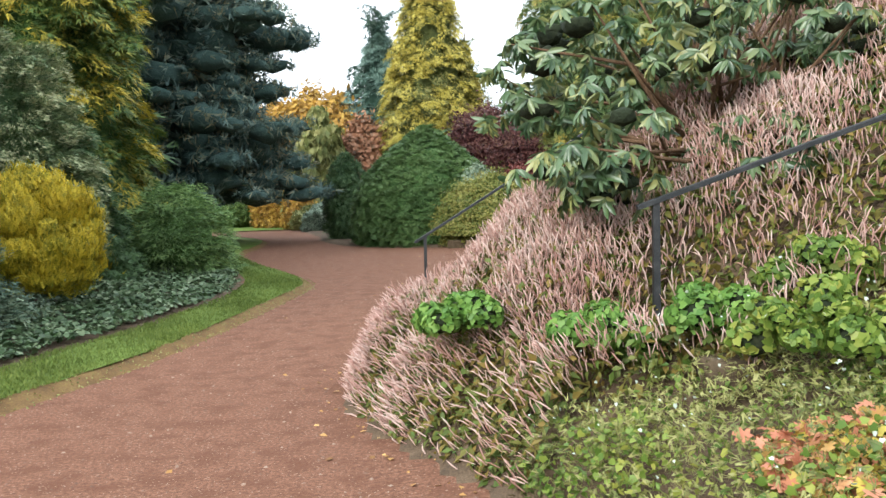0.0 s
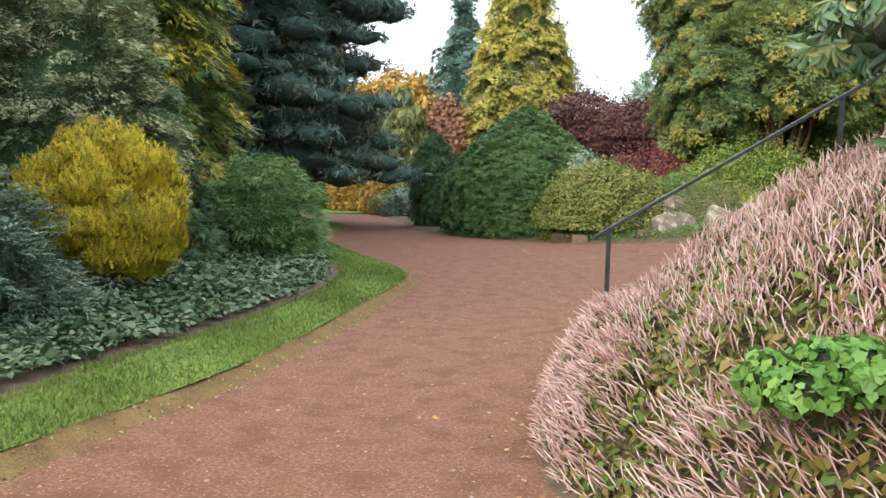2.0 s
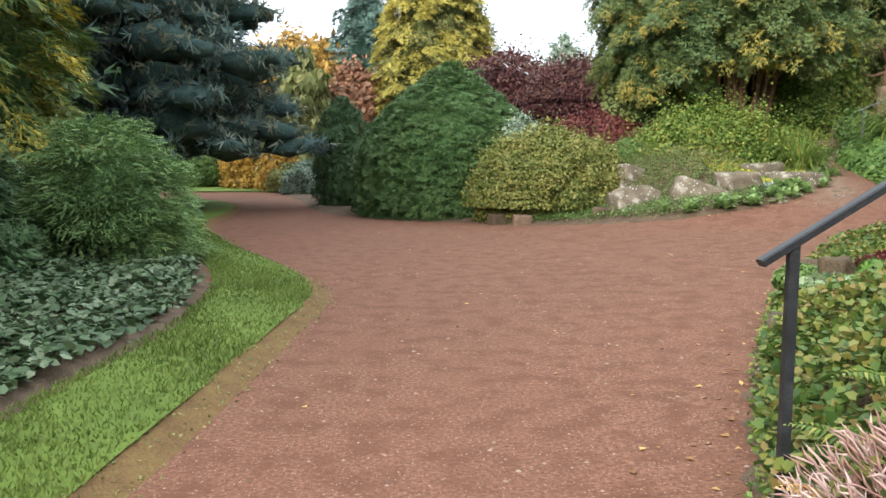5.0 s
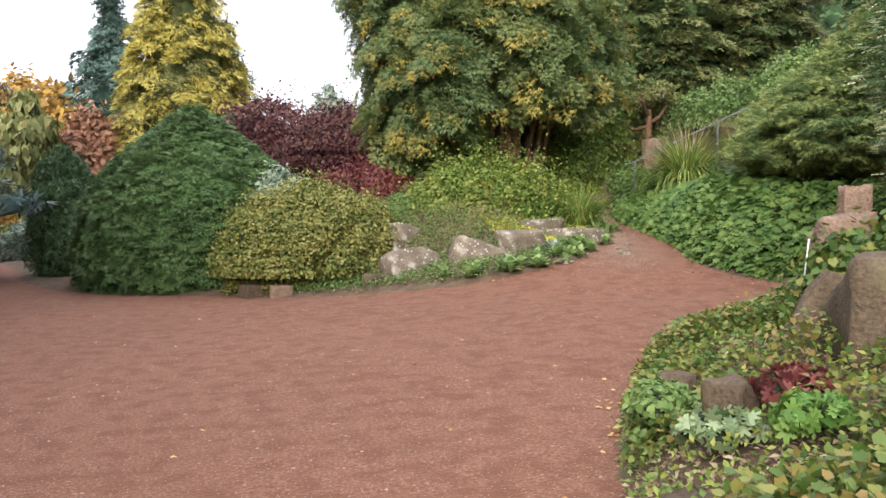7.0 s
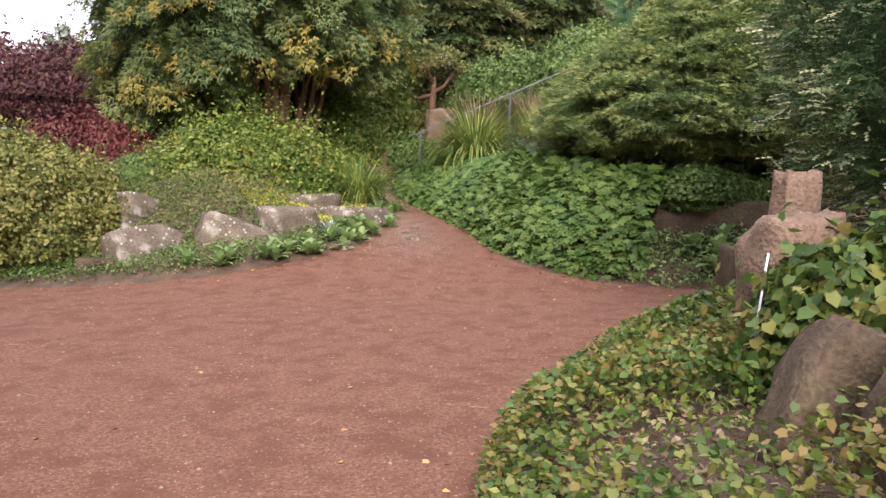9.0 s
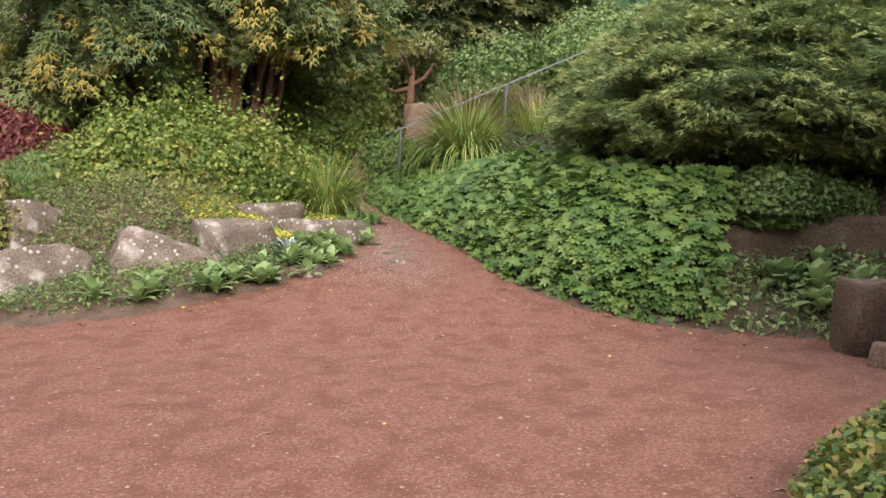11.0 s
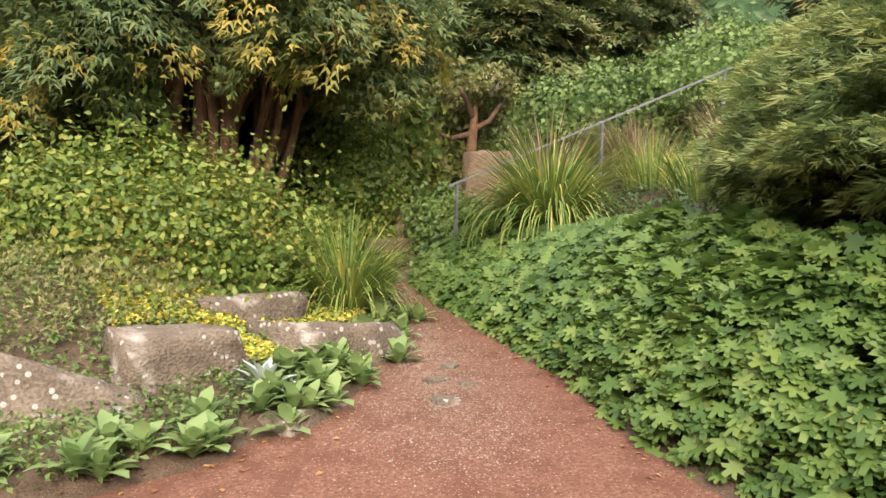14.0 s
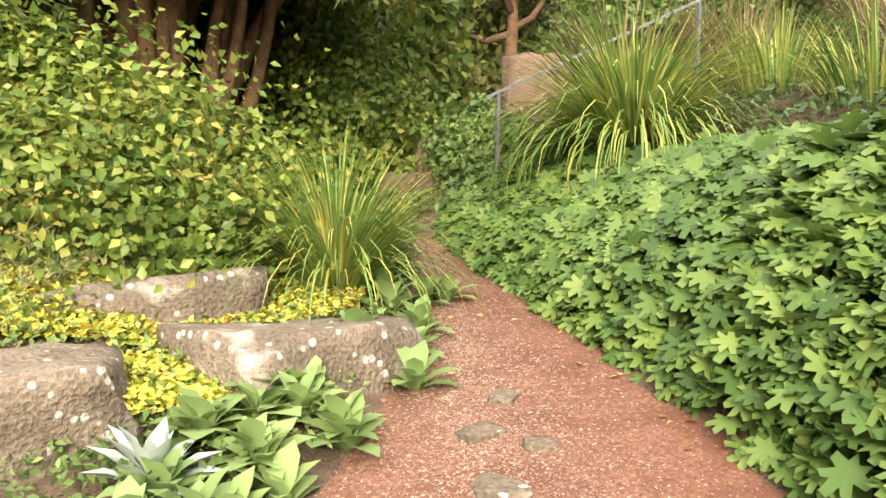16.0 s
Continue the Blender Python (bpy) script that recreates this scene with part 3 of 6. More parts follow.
def boughs(name, label, category, x, y, bodies, K, per, L, W, size, shape, mat, seed, droop=0.2, rise=0.5, curl=0.2, tip=None, share=0.3, pick=1.0, wide=1.0,
           squash=(1, 1), trunk=None, group="", thick=0.05, inset=0.95, bark=M_BARK, flare=0.9, gap=0.0):
    """A conifer of flat overlapping boughs, each a spray of shoots that thins to its tip. bodies: (x, y, profile) of the crown; tip: the shoots' tips have leaves of their own."""
    rng = np.random.default_rng(seed)
    z0 = Hf(x, y)
    r = root(name, x, y, z0, label, category, group)
    area = np.array([sum(math.hypot(a[0] - b[0], a[1] - b[1]) * (a[0] + b[0]) for a, b in zip(p, p[1:])) for _, _, p in bodies])
    TT, NN = [], []
    for (bx, by, prof), f in zip(bodies, area / area.sum()):
        T, N = surface((bx, by), prof, max(int(K * f), 90 if len(bodies) > 1 else 12), rng, squash)
        TT.append(T)
        NN.append(N)
        me = skin_core("shade_core", (bx, by), prof, T, np.ones(len(T)), 0.0, squash, inner_mat(mat), inset * L)
        hang("shade_core", me, r)
    T, N = np.concatenate(TT), np.concatenate(NN)
    k = len(T)
    O = norm(N * np.array([1, 1, 0]) + 0.28 * rng.normal(size=(k, 3)) * np.array([1, 1, 0]))
    Z = np.array([0, 0, 1.0])
    dirn = norm(O + Z * (rise * np.clip(N[:, 2], -0.3, 1) - droop + 0.12 * rng.normal(size=k))[:, None])
    T = T + dirn * (L * gap * rng.uniform(-1, 1, k))[:, None]
    S = norm(np.cross(Z, dirn))
    U = np.cross(dirn, S)
    Lk = L * rng.uniform(0.65, 1.3, k)
    Wk = W * rng.uniform(0.7, 1.3, k)
    own = np.repeat(np.arange(k), per)
    n = len(own)
    u, v = rng.random(n) ** 0.75, rng.uniform(-1, 1, n)
    hw = Wk[own] * np.sqrt(np.clip(u * (1.7 - u), 0, 1)) * 1.15
    up_off = -curl * Lk[own] * (1 - u) ** 2 - 0.35 * hw * v * v + thick * rng.normal(size=n)
    P = T[own] - dirn[own] * (u * Lk[own])[:, None] + S[own] * (v * hw)[:, None] + U[own] * up_off[:, None]
    D = norm(dirn[own] + S[own] * (flare * v)[:, None] + 0.3 * rng.normal(size=(n, 3)) - U[own] * (curl * 1.2 * (1 - u))[:, None])
    up = norm(0.75 * U[own] + 0.65 * O[own] + 0.35 * rng.normal(size=(n, 3)))
    s = size * rng.uniform(0.65, 1.35, n)
    low = np.ones(n, bool)
    if tip is not None:
        lit = (rng.random(k) < pick)[own] & (u < share * rng.uniform(0.5, 1.5, n))
        leaves("shoot_tip", P[lit], up[lit], D[lit], s[lit], shape, tip, r, s[lit] * wide)
        low = ~lit
    leaves("crown", P[low], up[low], D[low], s[low], shape, mat, r, s[low] * wide)
    if trunk is not None:
        rad_t, top = trunk
        bm = bmesh.new()
        tube_bm(bm, [(x + 0.02 * (top - z0) * math.sin(q * 1.7 + seed) * (q > 0), y, z0 - 0.1 + (top - z0 + 0.1) * q / 5) for q in range(6)], [rad_t * (1.25 if q == 0 else 1 - 0.15 * q) for q in range(6)], 8, 0.1, rng)
        part("trunk", bm, bark, r)
    return r


def conic(z0, z1, r, p=0.8, k=9, foot=0.75):
    """Profile of a conifer, from the tip down."""
    return [(max(r * (1 - u) ** p, 0.03), z0 + (z1 - z0) * u) for u in np.linspace(1, 0, k)] + [(r * foot, z0 - 0.05), (0.05, z0 + 0.1)]


def round_top(z0, z1, r, k=9, e=2.3, tuck=0.82):
    """Profile of a rounded shrub, from the top down."""
    return [(r * max(1 - u ** e, 0.0) ** (1 / e) + 0.02, z0 + (z1 - z0) * u) for u in np.linspace(1, 0, k)] + [(r * tuck, z0 - 0.12 * (z1 - z0)), (r * tuck * 0.6, z0 - 0.14 * (z1 - z0))]


def ball(z0, z1, r, k=11):
    return [(max(r * math.sin(math.pi * u), 0.03), z1 + (z0 - z1) * (1 - math.cos(math.pi * u)) / 2) for u in np.linspace(0, 1, k)]

# ---- ground, path, lawn ----
xs = np.concatenate([[-900, -300, -120, -60, -35, -22], np.arange(-14, 20.01, 0.25), [23, 28, 40, 60, 120, 300, 900]])
ys = np.concatenate([[-900, -300, -100, -40, -18], np.arange(-9, 46.01, 0.25), [48, 52, 58, 66, 80, 120, 300, 900]])
tagged(new("ground", grid_mesh("ground", xs, ys, H, M_SOIL)), "dark brown garden soil with leaf litter", "ground", kind="structure")


def path_keep(x, y):
    lost = np.zeros(x.shape, bool)
    for poly, edge in ((BANK, BANK_EDGE), (GARDEN, GARDEN_EDGE), (SLOPE, SLOPE_EDGE), (BED, LAWN_IN)):
        lost |= poly_in(poly, x, y) & (line_dist(edge, x, y) > 0.35)
    return ~lost


def path_h(x, y):
    a = 0.012 * np.sin(x * 1.9 + y * 0.7) + 0.01 * np.sin(y * 1.3 - x * 0.9 + 1) + 0.006 * np.sin(x * 5.1 + 2 * np.sin(y * 3.3))
    return base_h(x, y) + 0.12 * a


tagged(new("path", grid_mesh("path", np.arange(-20, 14.01, 0.25), np.arange(-8, 60.01, 0.25), path_h, M_PATH, path_keep)), "reddish brown gravel garden path", "path", kind="structure")


def strip(name, left, right, nu, fz, mat):
    """A sheet between two lines, with nu steps across."""
    k = min(len(left), len(right))
    A, B = np.array(left[:k]), np.array(right[:k])
    u = np.linspace(0, 1, nu + 1)
    P = A[:, None] * (1 - u)[None, :, None] + B[:, None] * u[None, :, None]
    x, y = P[..., 0].ravel(), P[..., 1].ravel()
    i = np.arange(k * (nu + 1)).reshape(k, nu + 1)
    F = np.stack([i[:-1, :-1], i[:-1, 1:], i[1:, 1:], i[1:, :-1]], -1).reshape(-1, 4)
    return mesh_np(name, np.stack([x, y, fz(x, y, np.tile(u, k))], 1), F, mat, True)


def offset(line, d):
    p = np.array(line)
    t = norm(np.gradient(p, axis=0))
    return [tuple(q) for q in p + np.stack([-t[:, 1], t[:, 0]], 1) * d]


LAWN_RIM = offset(LAWN_OUT, 0.10)
tagged(new("lawn", strip("lawn", LAWN_IN, LAWN_RIM, 8, lambda x, y, u: base_h(x, y) + 0.075 + 0.01 * np.sin(3 * x + 2 * y) - 0.05 * (u < 0.01), M_TURF)), "mown green lawn strip beside the path", "lawn", kind="structure")
tagged(new("lawn_edge", strip("lawn_edge", offset(LAWN_OUT, 0.12), offset(LAWN_OUT, -0.09), 6,
       lambda x, y, u: base_h(x, y) + 0.078 * (1 - u) ** 1.2 - 0.004 + 0.008 * np.sin(9 * x + 7 * y) * (1 - u), M_EDGE)), "brown mossy cut edge of the lawn", "lawn edge", kind="structure")
FAR_LAWN = [(-7.3, 45.5), (-10, 44.6), (-16, 44.2), (-24, 44)]
tagged(new("far_lawn", strip("far_lawn", FAR_LAWN, [(-6.8, 58), (-10, 60), (-16, 60), (-24, 60)], 3, lambda x, y, u: base_h(x, y) + 0.05, M_TURF)), "green lawn beyond the bend of the path", "lawn", kind="structure")

M_GRASS = leaf_mat("grass_blades", [(0.075, 0.108, 0.02), (0.12, 0.163, 0.032), (0.175, 0.215, 0.05)], 0.6, 0.3)
rng = np.random.default_rng(3)


def scatter(poly, n, rng, box):
    x, y = rng.uniform(box[0], box[1], n), rng.uniform(box[2], box[3], n)
    k = poly_in(poly, x, y)
    return x[k], y[k]


LAWN = LAWN_IN + LAWN_RIM[::-1]
gx, gy = scatter(LAWN, 230000, rng, (-6, -1.7, 2, 24))
dn = rng.random(len(gx)) < np.clip(9 / np.maximum(gy, 4) ** 1.1, 0.1, 1)
gx, gy = gx[dn], gy[dn]
P = np.stack([gx, gy, base_h(gx, gy) + 0.065], 1)
D = norm(np.stack([rng.normal(0, 0.45, len(gx)), rng.normal(0, 0.45, len(gx)), np.ones(len(gx))], 1))
N = norm(rng.normal(size=(len(gx), 3)))
tagged(leaves("lawn_grass", P, N, D, rng.uniform(0.03, 0.06, len(gx)), BLADE, M_GRASS, None, np.full(len(gx), 0.006) * (1 + gy / 12)), "short mown green grass blades", "grass", kind="stuff")

# ---- leaves ----
L_YEW = leaf_mat("yew_green", [(0.05, 0.1, 0.032), (0.09, 0.16, 0.05), (0.15, 0.23, 0.078)], 0.5, 0.25, 0.8)
L_AZALEA = leaf_mat("azalea_leaves", [(0.075, 0.1, 0.02), (0.15, 0.175, 0.04), (0.25, 0.25, 0.065), (0.33, 0.29, 0.09)], 0.5, 0.3, 1.5)
L_GREY = leaf_mat("grey_green_leaves", [(0.110, 0.154, 0.110), (0.220, 0.286, 0.198), (0.330, 0.396, 0.297)], 0.6, 0.15)
L_MAPLE = leaf_mat("purple_maple", [(0.05, 0.02, 0.02), (0.095, 0.034, 0.036), (0.15, 0.06, 0.055), (0.17, 0.09, 0.06)], 0.5, 0.3)
L_RED = leaf_mat("crimson_maple", [(0.09, 0.024, 0.024), (0.145, 0.038, 0.034), (0.21, 0.07, 0.05)], 0.5, 0.3)
L_THUJA = leaf_mat("thuja_sprays", [(0.07, 0.12, 0.048), (0.115, 0.175, 0.065), (0.165, 0.215, 0.07), (0.24, 0.25, 0.07)], 0.55, 0.35, 0.35)
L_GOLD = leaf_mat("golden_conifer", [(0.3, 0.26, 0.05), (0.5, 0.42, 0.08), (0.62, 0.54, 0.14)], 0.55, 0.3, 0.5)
# darker olive for inner sprays, the shade under the gold put into the colour
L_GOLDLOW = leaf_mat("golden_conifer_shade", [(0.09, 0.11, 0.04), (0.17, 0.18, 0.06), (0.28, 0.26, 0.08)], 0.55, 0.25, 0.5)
L_GOLDBUSH = leaf_mat("golden_thuja", [(0.2, 0.2, 0.02), (0.46, 0.36, 0.025), (0.66, 0.5, 0.04)], 0.6, 0.35, 1.6)
L_BLUE = leaf_mat("blue_spruce", [(0.04, 0.08, 0.06), (0.085, 0.145, 0.115), (0.15, 0.215, 0.175)], 0.6, 0.1, 0.4)
L_PINE = leaf_mat("pine_needles", [(0.055, 0.095, 0.085), (0.09, 0.14, 0.122), (0.135, 0.185, 0.152), (0.24, 0.22, 0.13)], 0.65, 0.25, 0.5)
L_DARK = leaf_mat("dark_conifer", [(0.042, 0.085, 0.034), (0.08, 0.14, 0.055), (0.125, 0.2, 0.08)], 0.55, 0.25, 0.7)
L_CYP = leaf_mat("gold_tipped_cypress", [(0.045, 0.09, 0.028), (0.085, 0.15, 0.04), (0.15, 0.2, 0.045), (0.26, 0.25, 0.045)], 0.55, 0.25, 0.8)
L_VAR = leaf_mat("variegated_leaves", [(0.07, 0.12, 0.05), (0.14, 0.2, 0.09), (0.25, 0.31, 0.16)], 0.55, 0.2, 1.0)
L_JUN = leaf_mat("grey_juniper", [(0.039, 0.072, 0.046), (0.104, 0.156, 0.104), (0.208, 0.260, 0.169)], 0.6, 0.1, 1.5)
L_HEM = leaf_mat("hemlock_needles", [(0.085, 0.15, 0.05), (0.155, 0.25, 0.08), (0.25, 0.35, 0.12)], 0.55, 0.25, 1.5)
L_ORANGE = leaf_mat("autumn_orange", [(0.24, 0.15, 0.04), (0.42, 0.24, 0.05), (0.52, 0.34, 0.07)], 0.6, 0.3, 0.7)
L_COPPER = leaf_mat("copper_leaves", [(0.120, 0.072, 0.042), (0.288, 0.132, 0.072), (0.384, 0.204, 0.120)], 0.6, 0.2, 0.8)
L_OLIVE = leaf_mat("olive_sprays", [(0.091, 0.111, 0.033), (0.195, 0.208, 0.065), (0.286, 0.273, 0.104)], 0.6, 0.2, 0.8)
L_BUSH = leaf_mat("bright_shrub_leaves", [(0.07, 0.125, 0.022), (0.125, 0.2, 0.034), (0.2, 0.265, 0.05), (0.32, 0.33, 0.07)], 0.45, 0.35, 1.6)
L_MID = leaf_mat("mid_green_leaves", [(0.065, 0.12, 0.03), (0.125, 0.2, 0.052), (0.2, 0.28, 0.08)], 0.5, 0.3, 1.0)
L_SPRUCE = leaf_mat("spruce_needles", [(0.095, 0.155, 0.058), (0.145, 0.215, 0.072), (0.195, 0.26, 0.085)], 0.65, 0.35, 1.2)
L_SLOPE = leaf_mat("olive_conifer", [(0.06, 0.1, 0.035), (0.11, 0.16, 0.055), (0.17, 0.21, 0.075)], 0.6, 0.25, 0.8)
L_SLOPETIP = leaf_mat("olive_conifer_tips", [(0.14, 0.17, 0.06), (0.21, 0.23, 0.08), (0.29, 0.27, 0.1)], 0.6, 0.25)
L_GER = leaf_mat("cranesbill_leaves", [(0.045, 0.095, 0.02), (0.075, 0.143, 0.03), (0.115, 0.19, 0.042), (0.17, 0.243, 0.058)], 0.55, 0.3, 2.0)
L_RHODO = leaf_mat("rhododendron_leaves", [(0.03, 0.062, 0.024), (0.07, 0.12, 0.048), (0.125, 0.175, 0.08), (0.23, 0.23, 0.075)], 0.35, 0.2, 1.5, 0.5)
L_VINE = leaf_mat("autumn_vine_leaves", [(0.04, 0.08, 0.016), (0.07, 0.125, 0.024), (0.115, 0.165, 0.034), (0.2, 0.21, 0.045), (0.23, 0.16, 0.05)], 0.5, 0.3, 1.6)
L_STRAP = leaf_mat("strap_leaves", [(0.075, 0.150, 0.031), (0.150, 0.237, 0.050), (0.250, 0.325, 0.075), (0.500, 0.438, 0.112)], 0.5, 0.25, 2.0)
L_IVY = leaf_mat("silvery_ground_cover", [(0.03, 0.058, 0.02), (0.058, 0.098, 0.038), (0.1, 0.148, 0.07), (0.185, 0.225, 0.13)], 0.5, 0.15, 1.2)
L_PINK = leaf_mat("faded_pink_spikes", [(0.33, 0.175, 0.14), (0.46, 0.28, 0.24), (0.56, 0.385, 0.34), (0.62, 0.47, 0.42)], 0.8, 0.2, 1.2)
L_FRESH = leaf_mat("fresh_lobed_leaves", [(0.075, 0.16, 0.03), (0.12, 0.23, 0.045), (0.18, 0.29, 0.06)], 0.5, 0.3, 2.0)
L_PERS = leaf_mat("knotweed_leaves", [(0.07, 0.1, 0.02), (0.12, 0.13, 0.028), (0.22, 0.15, 0.04), (0.1, 0.15, 0.03)], 0.55, 0.3, 2.0)
L_SEDUM = leaf_mat("yellow_stonecrop", [(0.3, 0.34, 0.04), (0.5, 0.5, 0.07), (0.62, 0.56, 0.1), (0.6, 0.38, 0.12)], 0.5, 0.2, 3.0)
L_LUSH = leaf_mat("rosette_leaves", [(0.1, 0.175, 0.055), (0.165, 0.26, 0.085), (0.25, 0.35, 0.125), (0.37, 0.43, 0.165)], 0.5, 0.35, 2.0)
L_SILVER = leaf_mat("silver_leaves", [(0.26, 0.31, 0.26), (0.37, 0.42, 0.36), (0.48, 0.53, 0.46)], 0.8, 0.1)
L_CREAM = leaf_mat("cream_tips", [(0.2, 0.24, 0.12), (0.34, 0.36, 0.19), (0.46, 0.45, 0.26)], 0.6, 0.1)
L_FADE = leaf_mat("dry_stems", [(0.14, 0.11, 0.06), (0.26, 0.2, 0.11), (0.36, 0.29, 0.17)], 0.8, 0.1)
L_GOLDTIP = leaf_mat("golden_tips", [(0.22, 0.2, 0.03), (0.42, 0.34, 0.04), (0.56, 0.44, 0.06)], 0.55, 0.25)
L_THTIP = leaf_mat("yellowed_tips", [(0.17, 0.19, 0.05), (0.3, 0.27, 0.06), (0.44, 0.32, 0.06)], 0.55, 0.3)
L_SPTIP = leaf_mat("fresh_spruce_tips", [(0.17, 0.22, 0.065), (0.25, 0.29, 0.09), (0.33, 0.36, 0.12)], 0.65, 0.3)
L_CORAL = leaf_mat("coral_autumn_leaves", [(0.4, 0.14, 0.08), (0.55, 0.24, 0.15), (0.5, 0.4, 0.08)], 0.5, 0.25)
L_LITTER = leaf_mat("fallen_leaves", [(0.18, 0.09, 0.03), (0.36, 0.19, 0.06), (0.5, 0.33, 0.12)], 0.7, 0.1)

R = np.random.default_rng(11)
# ---- far planting beyond the path's bend ----
boughs("blue_spruce_tree", "tall blue-green spruce behind the golden conifer", "tree", -3.7, 68, [(-3.7, 68, conic(0.5, 16.2, 6.9, 0.85))], 900, 70, 1.9, 0.6, 0.42, SPRIG, L_BLUE, 21, 0.45, 0.3, 0.3, trunk=(0.3, 12), gap=0.25)
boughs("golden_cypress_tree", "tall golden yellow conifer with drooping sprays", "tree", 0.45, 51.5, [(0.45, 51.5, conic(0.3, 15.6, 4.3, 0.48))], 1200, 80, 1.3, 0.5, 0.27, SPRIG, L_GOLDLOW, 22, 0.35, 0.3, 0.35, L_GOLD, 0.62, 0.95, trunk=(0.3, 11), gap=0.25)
bush("slender_larch", "slender pale green tree with thin top", "tree", 2.7, 53.5, conic(1, 11.5, 2.2, 0.6), 9000, 0.3, SPRIG, L_OLIVE, 23, 70, 0.5, 0.4, ragged=0.6, trunk=(0.12, 12))
bush("grey_conifer", "grey-green conifer far behind the maples", "tree", 8.4, 56, conic(2, 9.0, 2.6, 0.8), 6000, 0.5, SPRIG, L_GREY, 24, 90, 0.6, 0.5, ragged=0.6, trunk=(0.15, 8))
bush("weeping_conifer", "weeping olive-green conifer by the path's bend", "tree", -6.1, 48.5, conic(0.6, 6.6, 1.9, 0.45), 6000, 0.55, LEAF, L_OLIVE, 25, 60, 0.6, 0.5, drop=1.6, trunk=(0.14, 4))
bush("copper_shrub", "rounded shrub with copper autumn twigs", "shrub", -3.8, 52, round_top(0.5, 6.0, 2.8), 12000, 0.34, LEAF, L_COPPER, 26, 120, 0.8, 0.6, ragged=0.5, trunk=(0.15, 3))
for k, (x, y, r, h) in enumerate([(-8.6, 50, 1.6, 2.8), (-6.9, 46.8, 0.9, 1.9), (-9.8, 55, 2.4, 4.4), (-11, 60, 2.4, 3.6)]):
    bush("autumn_shrub", "orange and yellow autumn shrub by the far lawn", "shrub", x, y, round_top(0.2, h, r), 7000, 0.22, LEAF, L_ORANGE, 30 + k, 40, r * 0.4, 0.3, ragged=0.4, group="autumn shrubs")
bush("autumn_tree", "broad tree in orange autumn leaf", "tree", -9, 68, ball(1.5, 9.6, 5.2), 8000, 0.55, LEAF, L_ORANGE, 34, 90, 1.2, 0.9, ragged=0.4, trunk=(0.3, 6))
bush("round_green_shrub", "rounded mid-green shrub by the far lawn", "shrub", -12.4, 51.5, round_top(0.2, 2.1, 1.5), 8000, 0.18, LEAF, L_MID, 35, 40, 0.5, 0.3, group="far shrubs")
bush("round_green_shrub", "rounded mid-green shrub by the far lawn", "shrub", -7.6, 51.5, round_top(0.2, 1.7, 1.1), 6000, 0.18, LEAF, L_GREY, 36, 40, 0.4, 0.3, group="far shrubs")
bush("silver_green_shrub", "low blue-green shrub at the path's edge", "shrub", -5.1, 42.6, round_top(0.15, 1.35, 1.15), 8000, 0.14, LEAF, L_GREY, 37, 50, 0.3, 0.2)
bush("low_olive_shrub", "low olive shrub beside the bend", "shrub", -6.2, 44.8, round_top(0.15, 1.2, 0.9), 5000, 0.14, LEAF, L_OLIVE, 38, 40, 0.3, 0.2)
bush("dark_column_yew", "narrow dark yew beside the clipped dome", "shrub", -2.9, 33, round_top(0.35, 3.4, 0.85), 7000, 0.17, SPRIG, L_DARK, 39, 90, 0.3, 0.2)
for k, (x, y, r, h, mt) in enumerate([(-16, 60, 4.4, 8, L_MID), (-21, 54, 4.4, 8, L_MID), (-26, 44, 4.4, 10, L_DARK), (4, 76, 6, 6.5, L_MID), (12, 70, 5.5, 8, L_MID), (18, 62, 5, 11, L_DARK), (25, 55, 5, 12, L_DARK), (-15, 78, 6, 8, L_OLIVE), (-22, 34, 5, 9, L_DARK), (-24, 22, 5, 10, L_DARK)]):
    bush("background_tree", "broad leafy tree at the garden's far side", "tree", x, y, ball(-0.6, h, r), 3800, 0.85, LEAF, mt, 40 + k, 80, r * 0.3, 0.9, ragged=0.4, trunk=(0.3, h * 0.6), group="background trees")

# ---- left border ----
def layered_pine():
    """Flat plates of needles one above another round a tall trunk."""
    x, y = -10.0, 31.0
    g = np.random.default_rng(5)
    r = root("layered_pine", x, y, Hf(x, y), "large dark blue-green pine with layered branches", "tree")
    bm = bmesh.new()
    tube_bm(bm, [(x, y, 0), (x + 0.1, y, 4), (x - 0.1, y + 0.1, 9), (x, y, 14.5)], [0.5, 0.4, 0.28, 0.08], 9, 0.08, g)
    part("trunk", bm, M_BARK, r)
    for lev in range(11):
        z = 2.1 + lev * 1.2
        reach = (6.0 + g.uniform(-1.3, 0.4)) * (1 - 0.4 * (lev / 11) ** 2)
        PP, NN, blobs = [], [], []
        for k in range(19):
            a = 6.283 * k / 19 + g.uniform(-0.25, 0.25)
            for s in (0.42, 0.72, 0.98):
                q = g.uniform(0.65, 1.15) * (0.75 + 0.45 * (s < 0.9))
                rr = reach * s * g.uniform(0.85, 1.08)
                blobs.append((x + math.cos(a) * rr, y + math.sin(a) * rr, z + 0.35 * (1 - s) - 0.25 * s + g.uniform(-0.42, 0.42), q * 1.35, q * 1.35, q * 0.62))
        P, N = blob_points(blobs, 15000, g, 0.4, -0.8)
        up, D = orient(N, g, 0.5, 0.8)
        s = 0.33 * g.uniform(0.7, 1.3, len(P))
        leaves("branch_layer", P - D * s[:, None] * 0.4, up, D, s, SPRIG, L_PINE, r)
        hang("shade_core", core_mesh("shade_core", blobs, inner_mat(L_PINE), g, 0.7), r)


